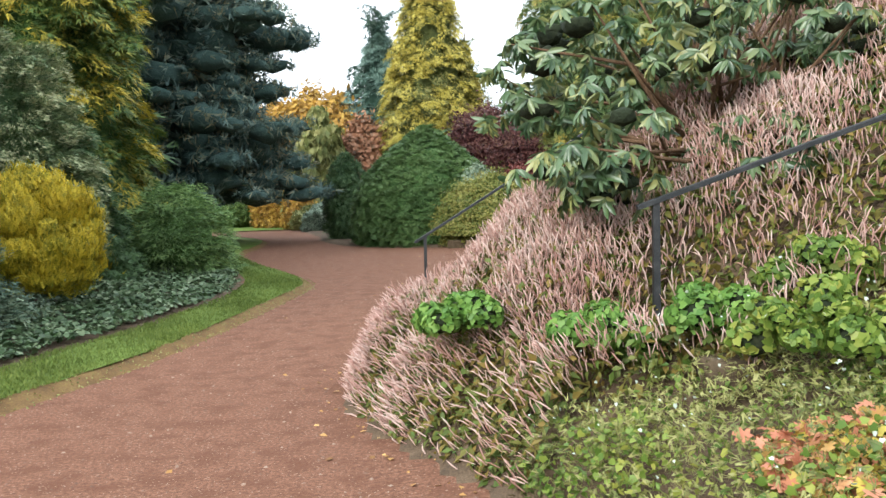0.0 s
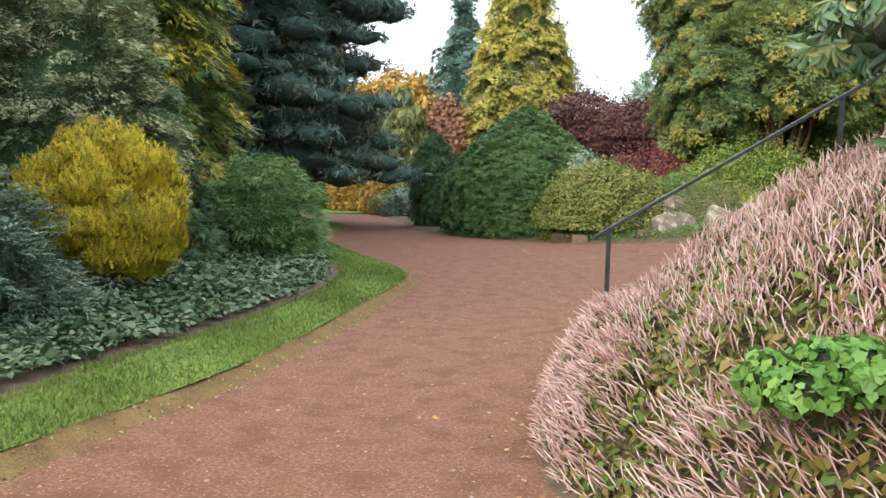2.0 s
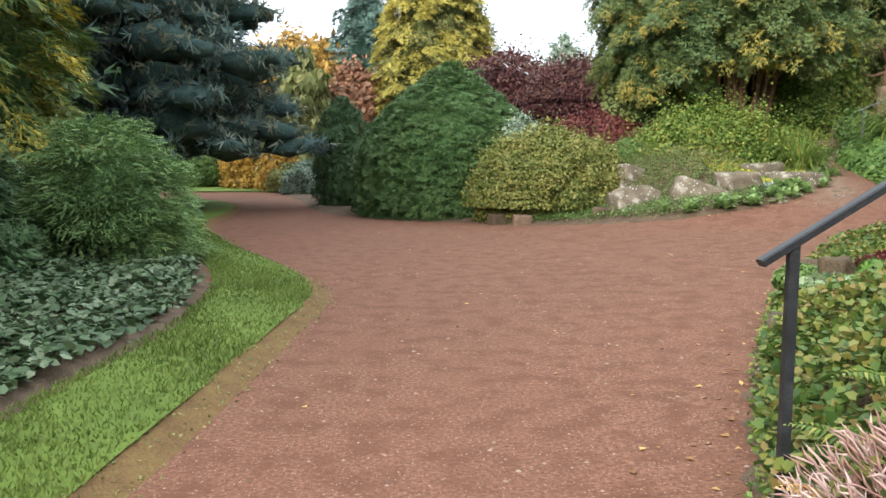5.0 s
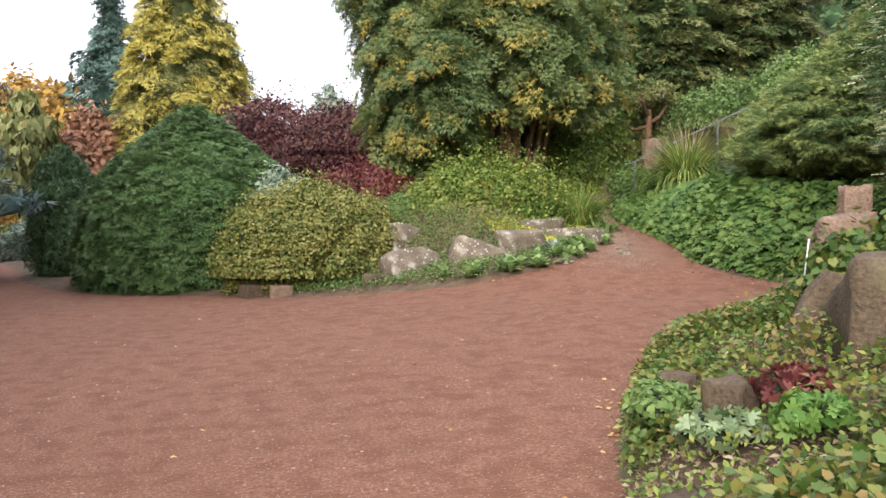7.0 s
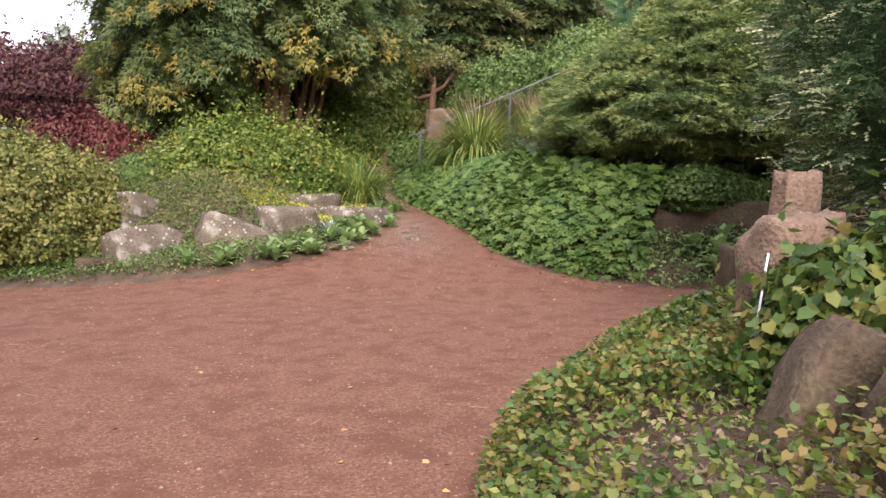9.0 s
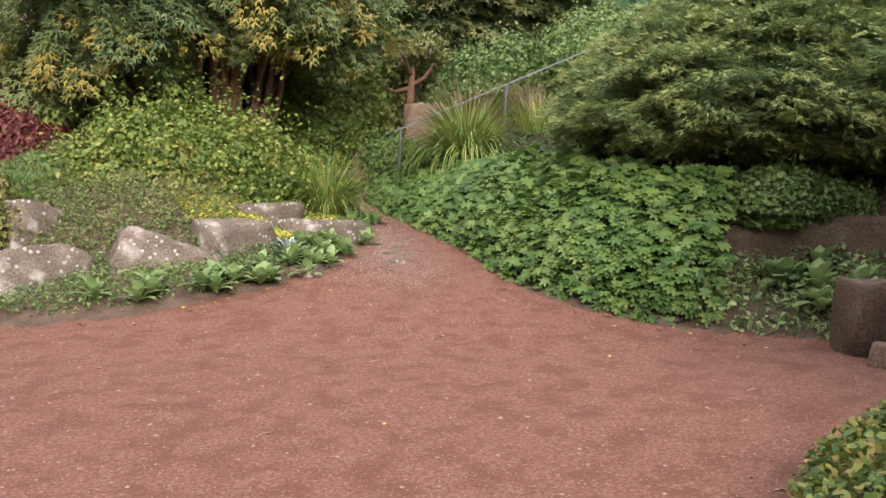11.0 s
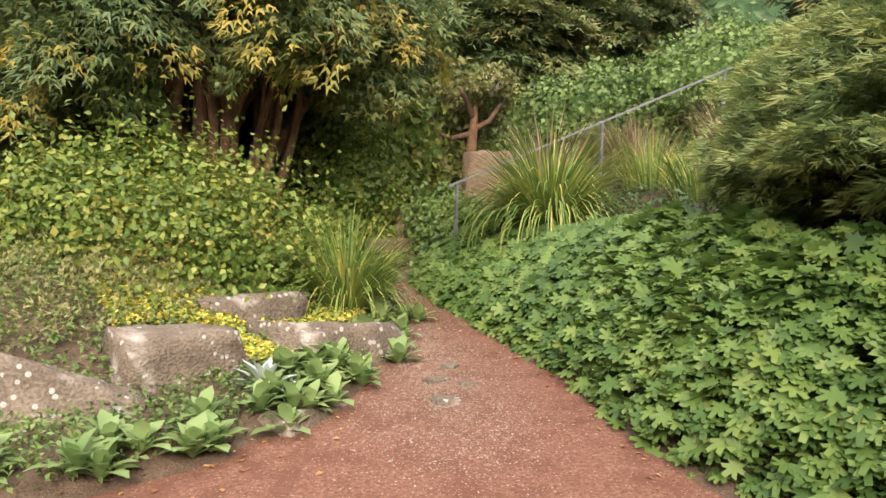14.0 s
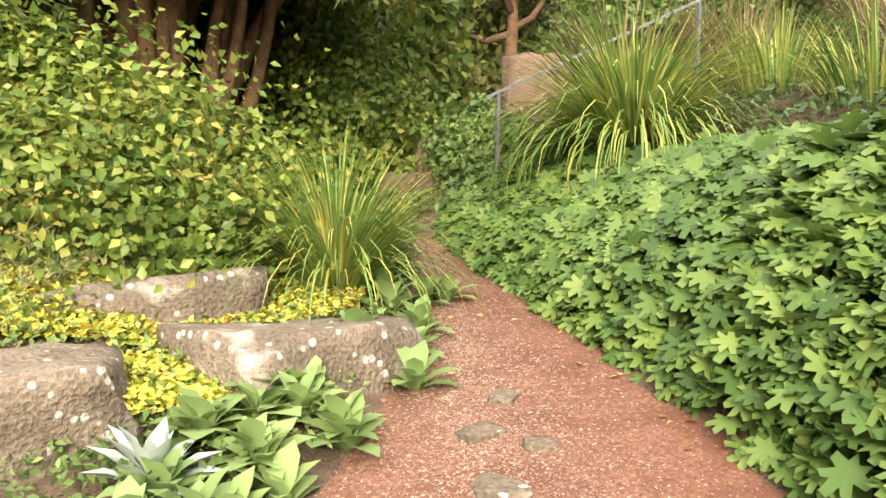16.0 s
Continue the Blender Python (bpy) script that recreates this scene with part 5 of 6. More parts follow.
def mound_leaves(name, label, x, y, hgt, out_dir, size, shape, mat, seed, layers=1.0):
    g = np.random.default_rng(seed)
    t = g.random(len(x)) ** 0.5
    z = H(x, y) + hgt * (1 - 0.3 * (1 - t)) * np.where(g.random(len(x)) < 0.35, g.random(len(x)), 1)
    P = np.stack([x, y, z], 1)
    N = norm(np.stack([out_dir[0] * np.ones(len(x)), out_dir[1] * np.ones(len(x)), np.full(len(x), 1.0)], 1))
    up, D = orient(N, g, 0.26, 0.0, 0.25)
    D = norm(D + 0.8 * np.array([out_dir[0], out_dir[1], -0.25]))
    s = size * g.uniform(0.65, 1.25, len(x))
    return tagged(leaves(name, P, up, D, s, shape, mat), label, "ground cover", kind="stuff")


cut = g.random(len(x)) < 0.5
mound_leaves("cranesbill_mass", "mass of lobed green cranesbill leaves spilling to the path", x[cut], y[cut], mound[cut], (-0.42, -0.25), 0.128, PALM, L_GER, 121)
near = (~cut) & (d < 0.9) & (y > 21.0) & (y < 23.2)
nx, ny, nm = x[near][:300], y[near][:300], mound[near][:300]
cranesbill = root("cranesbill", 8.7, 22.0, Hf(8.7, 22.0), "cranesbill with lobed green leaves at the path's edge", "plant")
leaf_me = mesh_np("leaf", PALM[0] - np.array([0.3, 0, 0]), PALM[1], L_GER, True)
for px, py, pm in zip(nx, ny, nm):
    ob = new("leaf", leaf_me)
    ob.parent = cranesbill
    m = pose(px, py, Hf(px, py) + pm * g.uniform(0.9, 1.06) + 0.01, g.uniform(-35, 15), g.uniform(-50, -5), g.uniform(0, 360)) @ Matrix.Diagonal((*(3 * [g.uniform(0.11, 0.16)]), 1))
    ob.matrix_basis = Matrix.Translation(-Vector(cranesbill.location)) @ m

boughs("broad_spruce", "broad low spruce with dense layered branches", "tree", 12.05, 20.4, [(12.05, 20.4, [(0.05, 5.8), (0.8, 5.1), (1.55, 4.4), (2.3, 3.75), (2.85, 3.15), (3.0, 2.75), (2.6, 2.4), (1.6, 2.25), (0.6, 2.3)])], 2100, 150, 0.62, 0.24, 0.1, SPRIG, L_SPRUCE, 130, 0.12, 0.35, 0.15, L_SPTIP, 0.32, 0.9, 0.9, (1, 0.92), (0.18, 4), gap=0.45, thick=0.03)
bush("small_leaved_shrub", "small-leaved green shrub growing over a stone", "shrub", 10.65, 19.25, round_top(1.6, 2.1, 0.95), 16000, 0.055, LEAF, L_MID, 131, 60, 0.2, 0.14, (1, 0.6), wide=1.3)
boughs("cream_tipped_conifer", "dark conifer with cream-flecked shoot tips", "shrub", 7.6, 14.0, [(7.6, 14.0, ball(1.0, 5.3, 2.05))], 800, 60, 0.5, 0.22, 0.1, SHOOT, L_DARK, 132, 0.0, 0.5, 0.1, L_CREAM, 0.26, 0.9, gap=0.4, trunk=(0.15, 4))


# ---- the bank ----
g = np.random.default_rng(140)
x, y = scatter(BANK, 130000, g, (-0.4, 5.6, 3.6, 10.6))
d = line_dist(BANK_EDGE, x, y)
k = (d < 4.6) & (y > 4.0 + 0.12 * np.sin(5 * x) + 0.1 * np.sin(11 * x)) & (y < 8.65 + 0.1 * np.sin(4 * x))
x, y, d = x[k], y[k], d[k]
hum = 0.42 * np.sqrt(np.clip(d / 0.3, 0, 1)) * (0.85 + 0.35 * np.sin(2.6 * x + 3.1 * y + 0.8) * np.sin(2.9 * y - 2.2 * x + 2.2))
furrow = np.exp(-(line_dist([(0.05, 5.4), (0.45, 6.5), (1.15, 8.0)], x, y) / 0.17) ** 2)
hum = hum * (1 - 0.45 * furrow)
kk = g.random(len(x)) < 0.5
P = np.stack([x, y, H(x, y) + hum * g.uniform(0.15, 0.95, len(x))], 1)[kk]
up, D = orient(np.tile([-0.5, -0.1, 0.8], (len(P), 1)), g, 0.5, 0.0, 0.3)
s = 0.075 * g.uniform(0.6, 1.3, len(P))
tagged(leaves("knotweed_leaves", P, up, D, s, LEAF, L_PERS, None, s), "olive and rusty knotweed leaves under the spikes", "ground cover", kind="stuff")
gully = np.sin(2.6 * x + 3.1 * y + 0.8) * np.sin(2.9 * y - 2.2 * x + 2.2)
kk = g.random(len(x)) < np.clip(0.42 + 0.4 * gully, 0.07, 0.7) * (0.4 + 0.6 * sm(4.3, 5.0, y)) * (1 - 0.9 * furrow)
P = np.stack([x, y, H(x, y) + hum * g.uniform(0.45, 1.0, len(x))], 1)[kk]
n = len(P)
D = norm(np.stack([g.normal(-0.15, 0.25, n) - 0.75 * (1 - sm(0.1, 1.0, d[kk])), g.normal(-0.2, 0.22, n), g.normal(0.85, 0.2, n)], 1))
N = norm(np.cross(D, g.normal(size=(n, 3))))
s = g.uniform(0.07, 0.145, n)
tagged(leaves("pink_flower_spikes", P, N, D, s, SPIKE, L_PINK, None, g.uniform(0.0042, 0.0064, n)), "dense faded pink knotweed flower spikes", "flowers", kind="stuff")


def rhododendron():
    b = egg((2.6, 6.1, 2.35), (1.3, 1.05, 0.95), 46, 0.36, R, 0.6, -0.75, 0.2)
    b += egg((1.75, 5.0, 1.75), (0.5, 0.4, 0.5), 12, 0.25, R, 0.6, -0.8)
    g = np.random.default_rng(150)
    z0 = Hf(2.7, 6.0)
    r = root("rhododendron", 2.7, 6.0, z0, "large rhododendron with long drooping leathery leaves", "shrub")
    P, N = blob_points(b, 3600, g, 0.6)
    # solid bodies whose dark colour stands for the shade among the branches
    hang("shade_core", core_mesh("shade_core", b, M_CORE, g, 0.36), r)
    out = norm(N + 0.5 * g.normal(size=N.shape) + np.array([0, 0, 0.25]))
    per = 8
    n = len(P)
    a = (np.arange(per) * 2 * math.pi / per)[None, :] + g.random((n, 1)) * 6.28 + g.normal(0, 0.15, (n, per))
    s1 = norm(np.cross(out, np.array([0.2, 0.3, 0.9])))
    s2 = np.cross(out, s1)
    D = s1[:, None] * np.cos(a)[..., None] + s2[:, None] * np.sin(a)[..., None] + out[:, None] * g.uniform(-0.1, 0.5, (n, per, 1))
    D[..., 2] -= 0.95
    Nn = np.repeat(out[:, None], per, 1) + 0.15 * g.normal(size=(n, per, 3))
    L = 0.118 * g.uniform(0.7, 1.25, n * per)
    leaves("crown", np.repeat(P, per, 0), Nn.reshape(-1, 3), D.reshape(-1, 3), L, LONG, L_RHODO, r, L * 0.95)
    base = Vector((2.7, 6.0, z0 - 0.1))
    for q in range(70):
        bm = bmesh.new()
        t = Vector(P[g.integers(n)])
        m = base.lerp(t, 0.5) + Vector(g.normal(0, 0.12, 3))
        tube_bm(bm, [base + Vector((*g.normal(0, 0.1, 2), 0)), m, t], [0.03, 0.016, 0.006], 5)
        part("branch", bm, M_BARK, r)


rhododendron()


def handrail(post, tip, end, drop, posts, mat, label, w=0.042):
    """A flat-topped iron handrail that rises with the steps."""
    r = root("handrail", post[0], post[1], Hf(post[0], post[1]), label, "handrail", "handrails")
    a, b = Vector(tip), Vector(end)
    d = (b - a).normalized()
    side = d.cross(Vector((0, 0, 1))).normalized()
    up = side.cross(d)
    bm = bmesh.new()
    prof = [(-0.5, -0.4), (0.5, -0.4), (0.5, 0.2), (0.38, 0.34), (-0.38, 0.34), (-0.5, 0.2)]
    rings = [[bm.verts.new(p + side * (q[0] * w * 1.35) + up * (q[1] * w)) for q in prof] for p in (a, b)]
    for k in range(6):
        bm.faces.new((rings[0][k], rings[0][(k + 1) % 6], rings[1][(k + 1) % 6], rings[1][k]))
    bm.faces.new(rings[0][::-1])
    bm.faces.new(rings[1])
    part("top_rail", bm, mat, r, smooth=False)
    for u in posts:
        p = a.lerp(b, u)
        bm = bmesh.new()
        z0 = Hf(p.x, p.y) - 0.15
        bmesh.ops.create_cube(bm, size=1, matrix=Matrix.Translation((p.x, p.y, (p.z + z0) / 2 - 0.01)) @ Matrix.Diagonal((w * 0.95, w * 0.95, p.z - z0, 1)))
        bmesh.ops.bevel(bm, geom=bm.edges[:], offset=0.003, segments=1)
        part("post", bm, mat, r, smooth=False)


handrail((0.42, 9.03), (0.315, 9.03, 1.09), (4.27, 9.2, 3.5), 1, (0.03, 0.5, 0.97), M_RAIL, "black iron handrail rising up the bank beside the path", 0.037)
handrail((1.85, 4.57), (1.74, 4.57, 1.50), (5.4, 4.6, 2.75), 1, (0.03, 0.5, 0.97), M_RAIL, "black iron handrail above the pink flowers")
handrail((10.3, 27.0), (10.45, 27.05, 2.8), (14.4, 25.8, 4.75), 1, (0.03, 0.52, 0.97), M_RAIL_GREY, "grey iron handrail above the strap leaves", 0.036)

# autumn vines and low plants of the nearer bank
cover("autumn_vine", "green and yellow autumn vine leaves over the bank", BANK, (1.2, 8.5, 9.4, 17), 130000, 0.036, VINE, L_VINE, 160, 0.17, 0.16, 0.6,
      fade=lambda x, y: sm(0.0, 0.1, line_dist(BANK_EDGE, x, y)) * sm(-0.7, 0.1, np.sin(2.1 * x + 0.6) * np.sin(1.7 * y) + 0.5 * sm(13.2, 14.2, y)) * sm(0.3, 0.55, np.hypot(x - 3.75, y - 13.1)) * (0.15 + 0.85 * sm(0.35, 0.8, np.hypot(x - 2.9, y - 12.3))) * (1 - 0.8 * sm(2.5, 4, line_dist(BANK_EDGE, x, y))))
cover("leaf_mound", "yellowing green leaves spilling over the path's edge by the rail", MOUND, (0.3, 2.3, 8.6, 11.6), 12000, 0.042, VINE, L_VINE, 172, 0.22, 0.18, 0.6)
cover("slope_foot_leaves", "low green leaves below the dark stone", [(8.75, 19.2), (8.9, 18.75), (9.4, 18.2), (10.2, 17.2), (11.5, 17.2), (10.8, 18.4), (9.9, 19.5)], (8.5, 11.6, 17, 19.8), 9000, 0.07, LEAF, L_LUSH, 173, 0.2, 0.05, 0.8)
cover("bank_herbs", "small green herbs on the bank", BANK, (0.3, 9, 1.5, 17), 60000, 0.045, LEAF, L_BUSH, 161, 0.14, 0.08, 0.7,
      fade=lambda x, y: (sm(9.3, 9.9, y) + (1 - sm(3.9, 4.3, y))) * (1 - sm(3, 5, line_dist(BANK_EDGE, x, y))))
cover("bank_tangle", "tangled pale green plants and dry stems beside the path", BANK, (0.4, 5, 1.2, 4.6), 26000, 0.05, SPRIG, L_OLIVE, 162, 0.22, 0.12, 0.9, fade=lambda x, y: 1 - sm(3.8, 4.3, y))
cover("bank_leaves", "yellow-green leaves beside the path", BANK, (0.6, 5, 1.2, 4.6), 20000, 0.034, VINE, L_BUSH, 165, 0.2, 0.12, 0.6, fade=lambda x, y: (1 - sm(3.6, 4.2, y)) * sm(-0.2, 0.5, np.sin(4 * x) * np.sin(3 * y + 1)))
cover("coral_leaves", "coral-orange autumn leaves low on the bank", [(1.7, 2.3), (2.3, 2.3), (2.4, 3.0), (1.8, 3.0)], (1.6, 2.5, 2.2, 3.1), 1500, 0.055, PALM, L_CORAL, 166, 0.15, 0.1, 0.5)
cover("edge_moss", "moss and small weeds along the lawn's cut edge", offset(LAWN_OUT, 0.14) + offset(LAWN_OUT, -0.14)[::-1], (-6, -1.5, 2, 24), 34000, 0.028, LEAF, L_OLIVE, 171, 0.03, 0.06, 0.8,
      hump=lambda x, y: 0.06 * sm(-0.1, 0.12, line_dist(LAWN_OUT, x, y) * np.where(poly_in(LAWN_IN + LAWN_OUT[::-1], x, y), 1, -1)) + 0.02)
cover("small_white_flowers", "tiny white and pale blue flowers among the herbs", BANK, (0.7, 3.6, 2.2, 4.3), 260, 0.016, VINE, L_SILVER, 168, 0.5, 0.2, 0.8)
cover("bank_litter", "dry brown leaves and stems lying on the bank", BANK, (1.2, 7, 9.6, 16.5), 30000, 0.045, LEAF, L_FADE, 169, 0.04, 0.02, 0.5)
cover("edge_herbs", "small green plants along the foot of the bank", BANK, (-0.4, 8, 3.5, 17), 60000, 0.035, LEAF, L_MID, 167, 0.14, 0.03, 0.8, fade=lambda x, y: 1 - sm(0.1, 0.35, line_dist(BANK_EDGE, x, y)))
for k, (x, y, r, m) in enumerate([(0.71, 4.98, 0.2, L_FRESH), (1.5, 4.4, 0.23, L_FRESH), (2.1, 4.25, 0.22, L_FRESH), (2.7, 4.3, 0.24, L_BUSH), (2.4, 13.0, 0.2, L_MID), (2.4, 3.6, 0.35, L_BUSH)]):
    z = Hf(x, y)
    plant("leafy_clump", "fresh green leafy clump on the bank", "plant", x, y, egg((x, y, z + 0.28 + 0.2 * (y > 4.9) - 0.38 * (y > 10)), (r, r * 0.8, r * 0.6), 14, 0.11, R), 2400, 0.04, VINE, m, 170 + k, tilt=0.4, group="leafy clumps")
cover("rock_garden_leaves", "low green leaves between the stones", GARDEN, (1.2, 9.6, 22.6, 27.5), 52000, 0.05, LEAF, L_MID, 163, 0.1, 0.05, 0.6, fade=lambda x, y: sm(0.02, 0.2, line_dist(GARDEN_EDGE, x, y)) * (1 - sm(2.5, 3.5, line_dist(GARDEN_EDGE, x, y))))


def rosette(x, y, n, length, mat, seed, label, name="leafy_rosette", wide=1.0, shape=OVAL, lift=0.25):
    g = np.random.default_rng(seed)
    z = Hf(x, y)
    r = root(name, x, y, z, label, "plant", "rosettes")
    a = np.arange(n) * 2.4 + g.random(n)
    t = np.linspace(1.0, 0.2, n)
    D = np.stack([np.cos(a) * t, np.sin(a) * t, lift + 0.9 * (1 - t) + 0 * a], 1)
    N = np.stack([-np.cos(a) * 0.4, -np.sin(a) * 0.4, np.ones(n)], 1)
    P = np.tile([x, y, z + 0.02], (n, 1))
    s = length * g.uniform(0.75, 1.15, n)
    for k in range(n):
        q = slice(k, k + 1)
        leaves("leaf", P[q], N[q], D[q], s[q], shape, mat, r, s[q] * wide)


g = np.random.default_rng(180)
for k in range(34):
    u = k / 33
    i = int(len(GARDEN_EDGE) * (0.60 + 0.28 * u))
    ex, ey = GARDEN_EDGE[min(i, len(GARDEN_EDGE) - 1)]
    rosette(ex + g.uniform(-0.1, 0.35), ey + g.uniform(0.0, 0.45), 14, 0.25, L_LUSH, 181 + k, "fresh green rosette of broad leaves by the rocks")
for k, (x, y) in enumerate([(7.25, 23.85), (7.0, 23.8), (7.5, 24.0), (7.35, 24.05)]):
    rosette(x, y, 20, 0.24, L_LUSH, 230 + k, "large pale green rosette of broad leaves", wide=1.5, lift=0.15)
bush("vine_mound", "mound of yellowing broad vine leaves above the slab", "plant", 4.72, 13.5, round_top(0.75, 1.42, 0.68), 9000, 0.056, VINE, L_VINE, 310, 40, 0.25, 0.16, (1, 0.8), out=0.3, tilt=0.5, drop=0.3, ragged=0.5)


def street_lamp(x, y, top):
    """A lantern hung from a bracket on a pole."""
    z = Hf(x, y)
    r = root("street_lamp", x, y, z, "grey lantern hung from a bracket on a tall pole", "street lamp")
    bm = bmesh.new()
    tube_bm(bm, [(x, y, z - 0.1), (x, y, z + 2), (x, y, top + 0.55)], [0.06, 0.045, 0.035], 8)
    part("pole", bm, M_RAIL_GREY, r)
    bm = bmesh.new()
    tube_bm(bm, [(x, y, top + 0.5), (x - 0.12, y + 0.08, top + 0.62), (x - 0.25, y + 0.17, top + 0.55), (x - 0.27, y + 0.19, top + 0.35)], [0.025] * 4, 6)
    part("bracket", bm, M_RAIL_GREY, r)
    bm = bmesh.new()
    tube_bm(bm, [(x - 0.27, y + 0.19, top + q) for q in (0.4, 0.3, 0.2, 0.12)], [0.04, 0.08, 0.2, 0.22], 10)
    part("hood", bm, M_RAIL_GREY, r)
    bm = bmesh.new()
    tube_bm(bm, [(x - 0.27, y + 0.19, top + q) for q in (0.11, 0.0, -0.1, -0.14)], [0.17, 0.16, 0.1, 0.03], 10)
    part("globe", bm, M_GLOBE, r)


street_lamp(24.0, 36.2, 9.6)
rosette(6.75, 23.55, 30, 0.26, L_SILVER, 240, "silvery white felted rosette beside a stone", "silver_rosette", 1.0, LONG)
for k in range(9):
    rosette(9.75 + 0.12 * (k % 3) + g.uniform(-0.25, 0.25), 18.85 - 0.28 * (k // 2) + g.uniform(-0.12, 0.12), 14, 0.32, L_LUSH, 250 + k, "broad-leaved green rosette under the dark stone")
SED = [(5.9, 24.6), (6.6, 24.75), (8.1, 24.9), (8.45, 25.3), (8.1, 26.2), (6.6, 26.3), (5.8, 25.4)]
cover("yellow_stonecrop", "bright yellow-green stonecrop over the stones", SED, (5.7, 8.6, 24.4, 26.5), 26000, 0.036, VINE, L_SEDUM, 260, 0.05, 0.09, 0.5)
cover("yellow_stonecrop", "yellow and coral stonecrop between the stones", [(6.6, 23.9), (7.3, 24.0), (7.2, 24.7), (6.7, 24.6)], (6.5, 7.4, 23.8, 24.8), 3500, 0.03, VINE, L_SEDUM, 261, 0.06, 0.12, 0.5)
cover("rock_garden_herbs", "mixed olive herbs behind the stones", GARDEN, (2.8, 9.6, 24.4, 28.5), 26000, 0.06, SPRIG, L_OLIVE, 262, 0.2, 0.05, 0.9, fade=lambda x, y: sm(1.3, 1.8, line_dist(GARDEN_EDGE, x, y)))
cover("slope_herbs", "mixed green plants on the slope behind the path", GARDEN, (8.5, 16, 26.8, 34), 18000, 0.09, LEAF, L_MID, 263, 0.2, 0.05, 0.9)
cover("slope_herbs", "mixed green plants on the slope above the cranesbill", SLOPE, (9.2, 16, 15, 30), 34000, 0.065, LEAF, L_DARK, 264, 0.3, 0.1, 0.9, fade=lambda x, y: sm(0.05, 0.2, line_dist(SLOPE_EDGE, x, y)) * np.where((x < 11.2) & (y < 20.2) & (y > 16.8), 0.06, 1.0))

for x, y, m, lab, k in ((2.78, 12.42, L_RED, "dark red coral bells with lobed leaves on the bank", 0), (2.3, 12.35, L_VAR, "pale green lobed plant among the litter", 1), (2.5, 11.9, L_FRESH, "small green lobed plant at the bank's foot", 3)):
    z = Hf(x, y)
    plant("low_plant", lab, "plant", x, y, egg((x, y, z + 0.1), (0.17, 0.15, 0.07), 10, 0.07, R), 260, 0.075, PALM, m, 320 + k, tilt=0.4, group="bank plants")
bm = bmesh.new()
z = Hf(4.1, 13.9)
tube_bm(bm, [(0, 0, -0.1), (0.02, -0.02, 0.3), (0.045, -0.04, 0.62)], [0.006, 0.006, 0.006], 6)
ob = part("plant_stake", bm, M_GLOBE, None)
ob.location = (4.1, 13.9, z)
tagged(ob, "thin white plant stake leaning beside a pale stone", "plant stake")

# fallen leaves and pebbles on the path
g = np.random.default_rng(270)
x, y = g.uniform(-3, 10, 32000), g.uniform(2, 27, 32000)
k = path_keep(x, y) & ~poly_in(LAWN_IN + LAWN_OUT[::-1], x, y)
x, y = x[k], y[k]
n = len(x)
P = np.stack([x, y, path_h(x, y) + 0.002], 1)
s = 0.005 + 0.011 * g.random(n) ** 5
octa = np.array([(1, 0, 0), (0, 1, 0), (-1, 0, 0), (0, -1, 0), (0, 0, 0.6), (0, 0, -0.4)], float)
of = np.array([(0, 1, 4), (1, 2, 4), (2, 3, 4), (3, 0, 4)])
V = P[:, None] + octa[None] * s[:, None, None] * g.uniform(0.6, 1.4, (n, 6, 1))
F = of[None] + (np.arange(n) * 6)[:, None, None]
M_PEB = leaf_mat("pebbles", [(0.12, 0.065, 0.045), (0.17, 0.1, 0.07), (0.29, 0.21, 0.16)], 0.85, 0.0)
tagged(new("pebbles", mesh_np("pebbles", V.reshape(-1, 3), F.reshape(-1, 3), M_PEB)), "small pale pebbles on the gravel path", "pebbles", kind="stuff")

M_GRIT = leaf_mat("pale_grit", [(0.18, 0.11, 0.072), (0.24, 0.165, 0.115), (0.36, 0.28, 0.21)], 0.85, 0.0)
g = np.random.default_rng(275)
x, y = g.uniform(6.5, 10, 260000), g.uniform(19.5, 27.4, 260000)
k = path_keep(x, y) & (g.random(len(x)) < np.exp(-((x - 8.3 - 0.35 * (y - 24)) / 0.55) ** 2) * sm(21.0, 23.6, y))
x, y = x[k], y[k]
n = len(x)
P = np.stack([x, y, path_h(x, y) + 0.003], 1)
s = 0.0032 + 0.007 * g.random(n) ** 5
V = P[:, None] + octa[None] * s[:, None, None] * g.uniform(0.6, 1.4, (n, 6, 1))
F = of[None] + (np.arange(n) * 6)[:, None, None]
tagged(new("pale_grit", mesh_np("pale_grit", V.reshape(-1, 3), F.reshape(-1, 3), M_GRIT)), "pale worn grit along the narrow path", "grit", kind="stuff")
g = np.random.default_rng(280)
E = np.array(GARDEN_EDGE[40:] + SLOPE_EDGE[:40] + BANK_EDGE[8:68])
k = g.integers(0, len(E), 900)
x, y = E[k, 0] + g.normal(0, 0.22, 900), E[k, 1] + g.normal(0, 0.22, 900)
x, y = np.append(x, g.uniform(-1.5, 8, 160)), np.append(y, g.uniform(4, 24, 160))
q = path_keep(x, y) & ~poly_in(LAWN_IN + LAWN_OUT[::-1], x, y)
x, y = x[q], y[q]
n = len(x)
P = np.stack([x, y, np.maximum(path_h(x, y), H(x, y)) + 0.008], 1)
up, D = orient(np.tile([0, 0, 1.0], (n, 1)), g, 0.15, 0)
s = g.uniform(0.025, 0.06, n)
tagged(leaves("fallen_leaves", P, up, D, s, LEAF, L_LITTER, None, s * 1.5), "brown and orange fallen leaves on the path", "fallen leaves", kind="stuff")

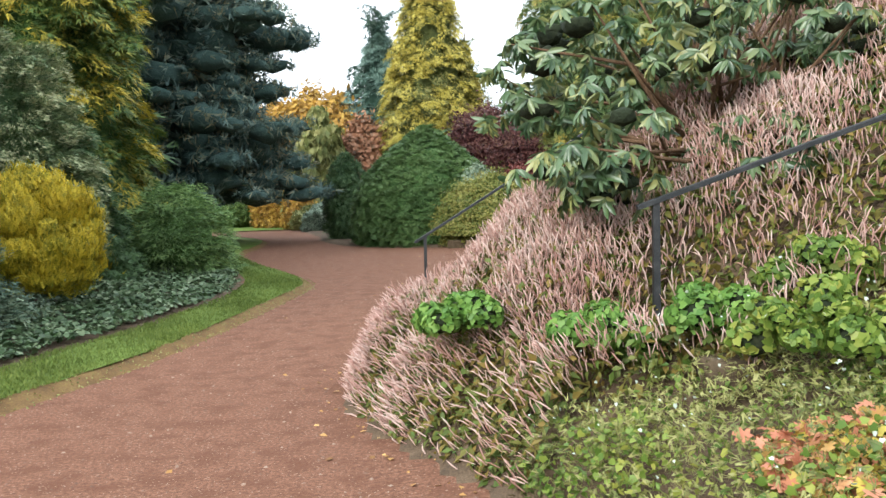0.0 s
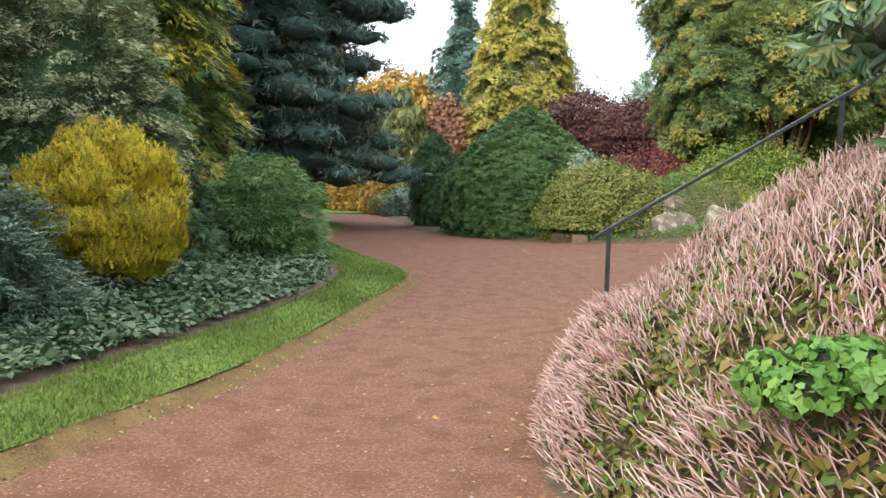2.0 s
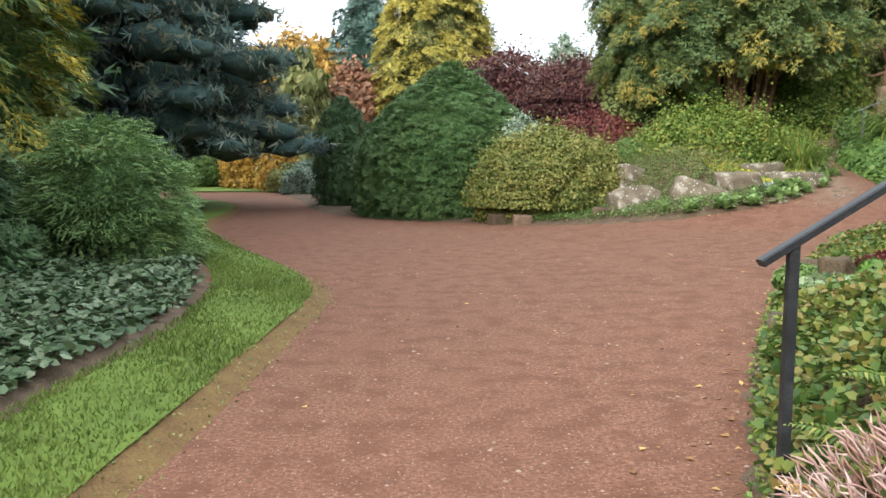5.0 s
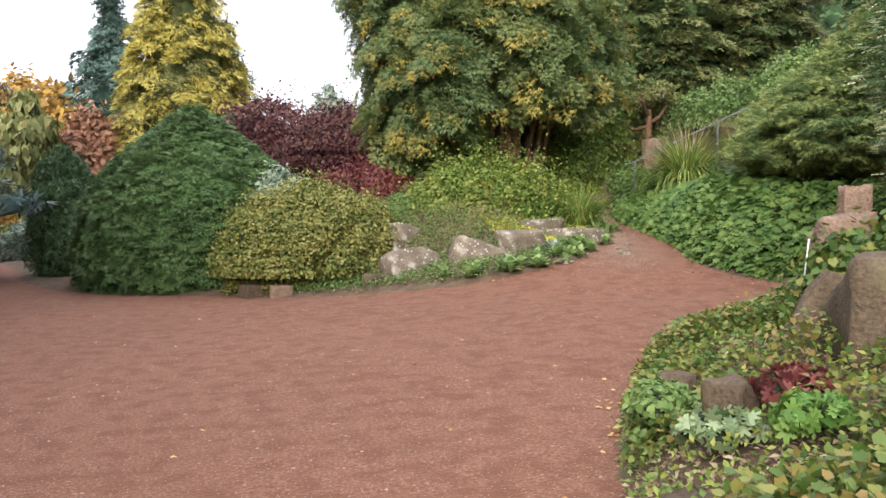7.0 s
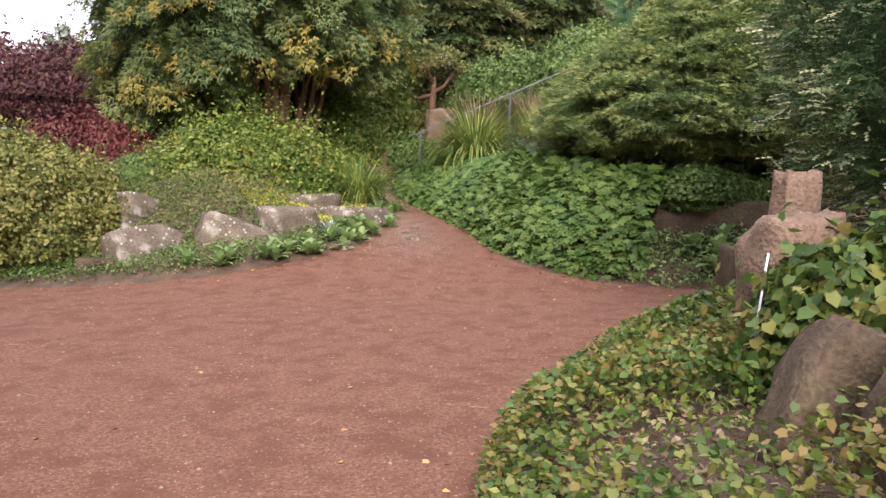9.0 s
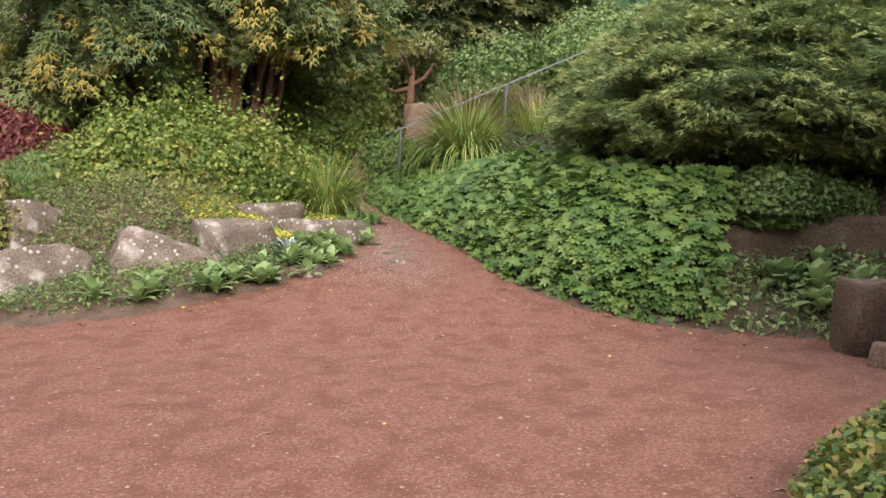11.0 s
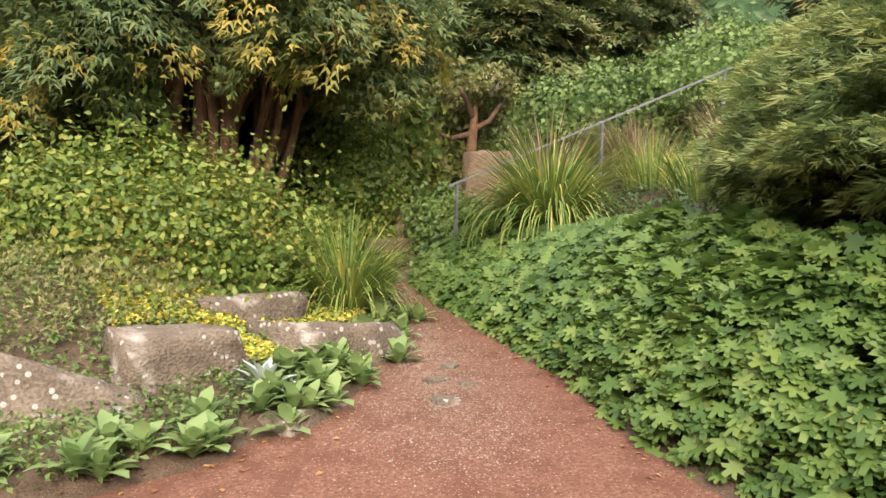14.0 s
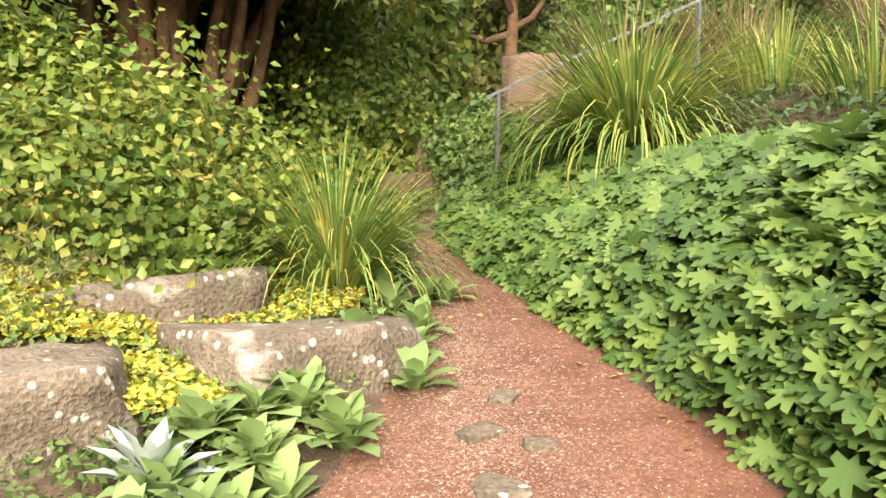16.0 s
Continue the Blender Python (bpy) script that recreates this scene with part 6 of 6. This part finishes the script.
g = np.random.default_rng(285)
for k in range(26):
    x, y, a, q = g.uniform(0.5, 8), g.uniform(13, 21), g.uniform(0, 6.283), g.uniform(0.06, 0.16)
    if not path_keep(np.array([x]), np.array([y]))[0]:
        continue
    z = float(path_h(np.array([x]), np.array([y]))[0]) + 0.004
    bm = bmesh.new()
    tube_bm(bm, [(0, 0, 0), (q * 0.5 * math.cos(a), q * 0.5 * math.sin(a), 0.006), (q * math.cos(a + 0.2), q * math.sin(a + 0.2), 0.001)], [0.003, 0.0028, 0.0015], 5)
    ob = part("twig", bm, M_TWIG, None)
    ob.location = (x, y, z)
    tagged(ob, "thin dry pale twig lying on the gravel path", "twig", "twigs")


def fern(x, y, n, length, mat, seed, label):
    g = np.random.default_rng(seed)
    z = Hf(x, y)
    r = root("fern", x, y, z, label, "fern", "ferns")
    for k in range(n):
        a = 6.283 * k / n + g.uniform(-0.3, 0.3)
        out = np.array([math.cos(a), math.sin(a), 0.0])
        side = np.array([-math.sin(a), math.cos(a), 0.0])
        u = np.linspace(0.12, 1, 22)
        bend = g.uniform(0.8, 1.3)
        L = length * g.uniform(0.75, 1.15)
        C = np.array([x, y, z]) + out * (L * 0.75 * u ** 1.2)[:, None] + np.array([0, 0, 1.0]) * (L * (0.95 * u - 0.55 * bend * u ** 2.4))[:, None]
        w = L * 0.24 * np.sin(math.pi * np.clip(0.15 + 0.85 * u, 0, 1)) + 0.01
        P = np.concatenate([C, C])
        D = np.concatenate([np.tile(side + 0.35 * out, (22, 1)), np.tile(-side + 0.35 * out, (22, 1))])
        leaves("frond", P, np.tile([0.0, 0, 1], (44, 1)) + 0.15 * g.normal(size=(44, 3)), D, np.concatenate([w, w]), LEAF, mat, r, np.full(44, L * 0.055))


fern(0.62, 8.62, 9, 0.42, L_BUSH, 290, "yellow-green fern at the foot of the rail")
fern(0.95, 8.95, 9, 0.45, L_BUSH, 291, "yellow-green fern at the foot of the rail")
fern(0.45, 8.42, 8, 0.36, L_LITTER, 292, "browned fern beside the rail post")
fern(0.2, 8.15, 8, 0.3, L_BUSH, 293, "small yellow-green fern at the path's edge")
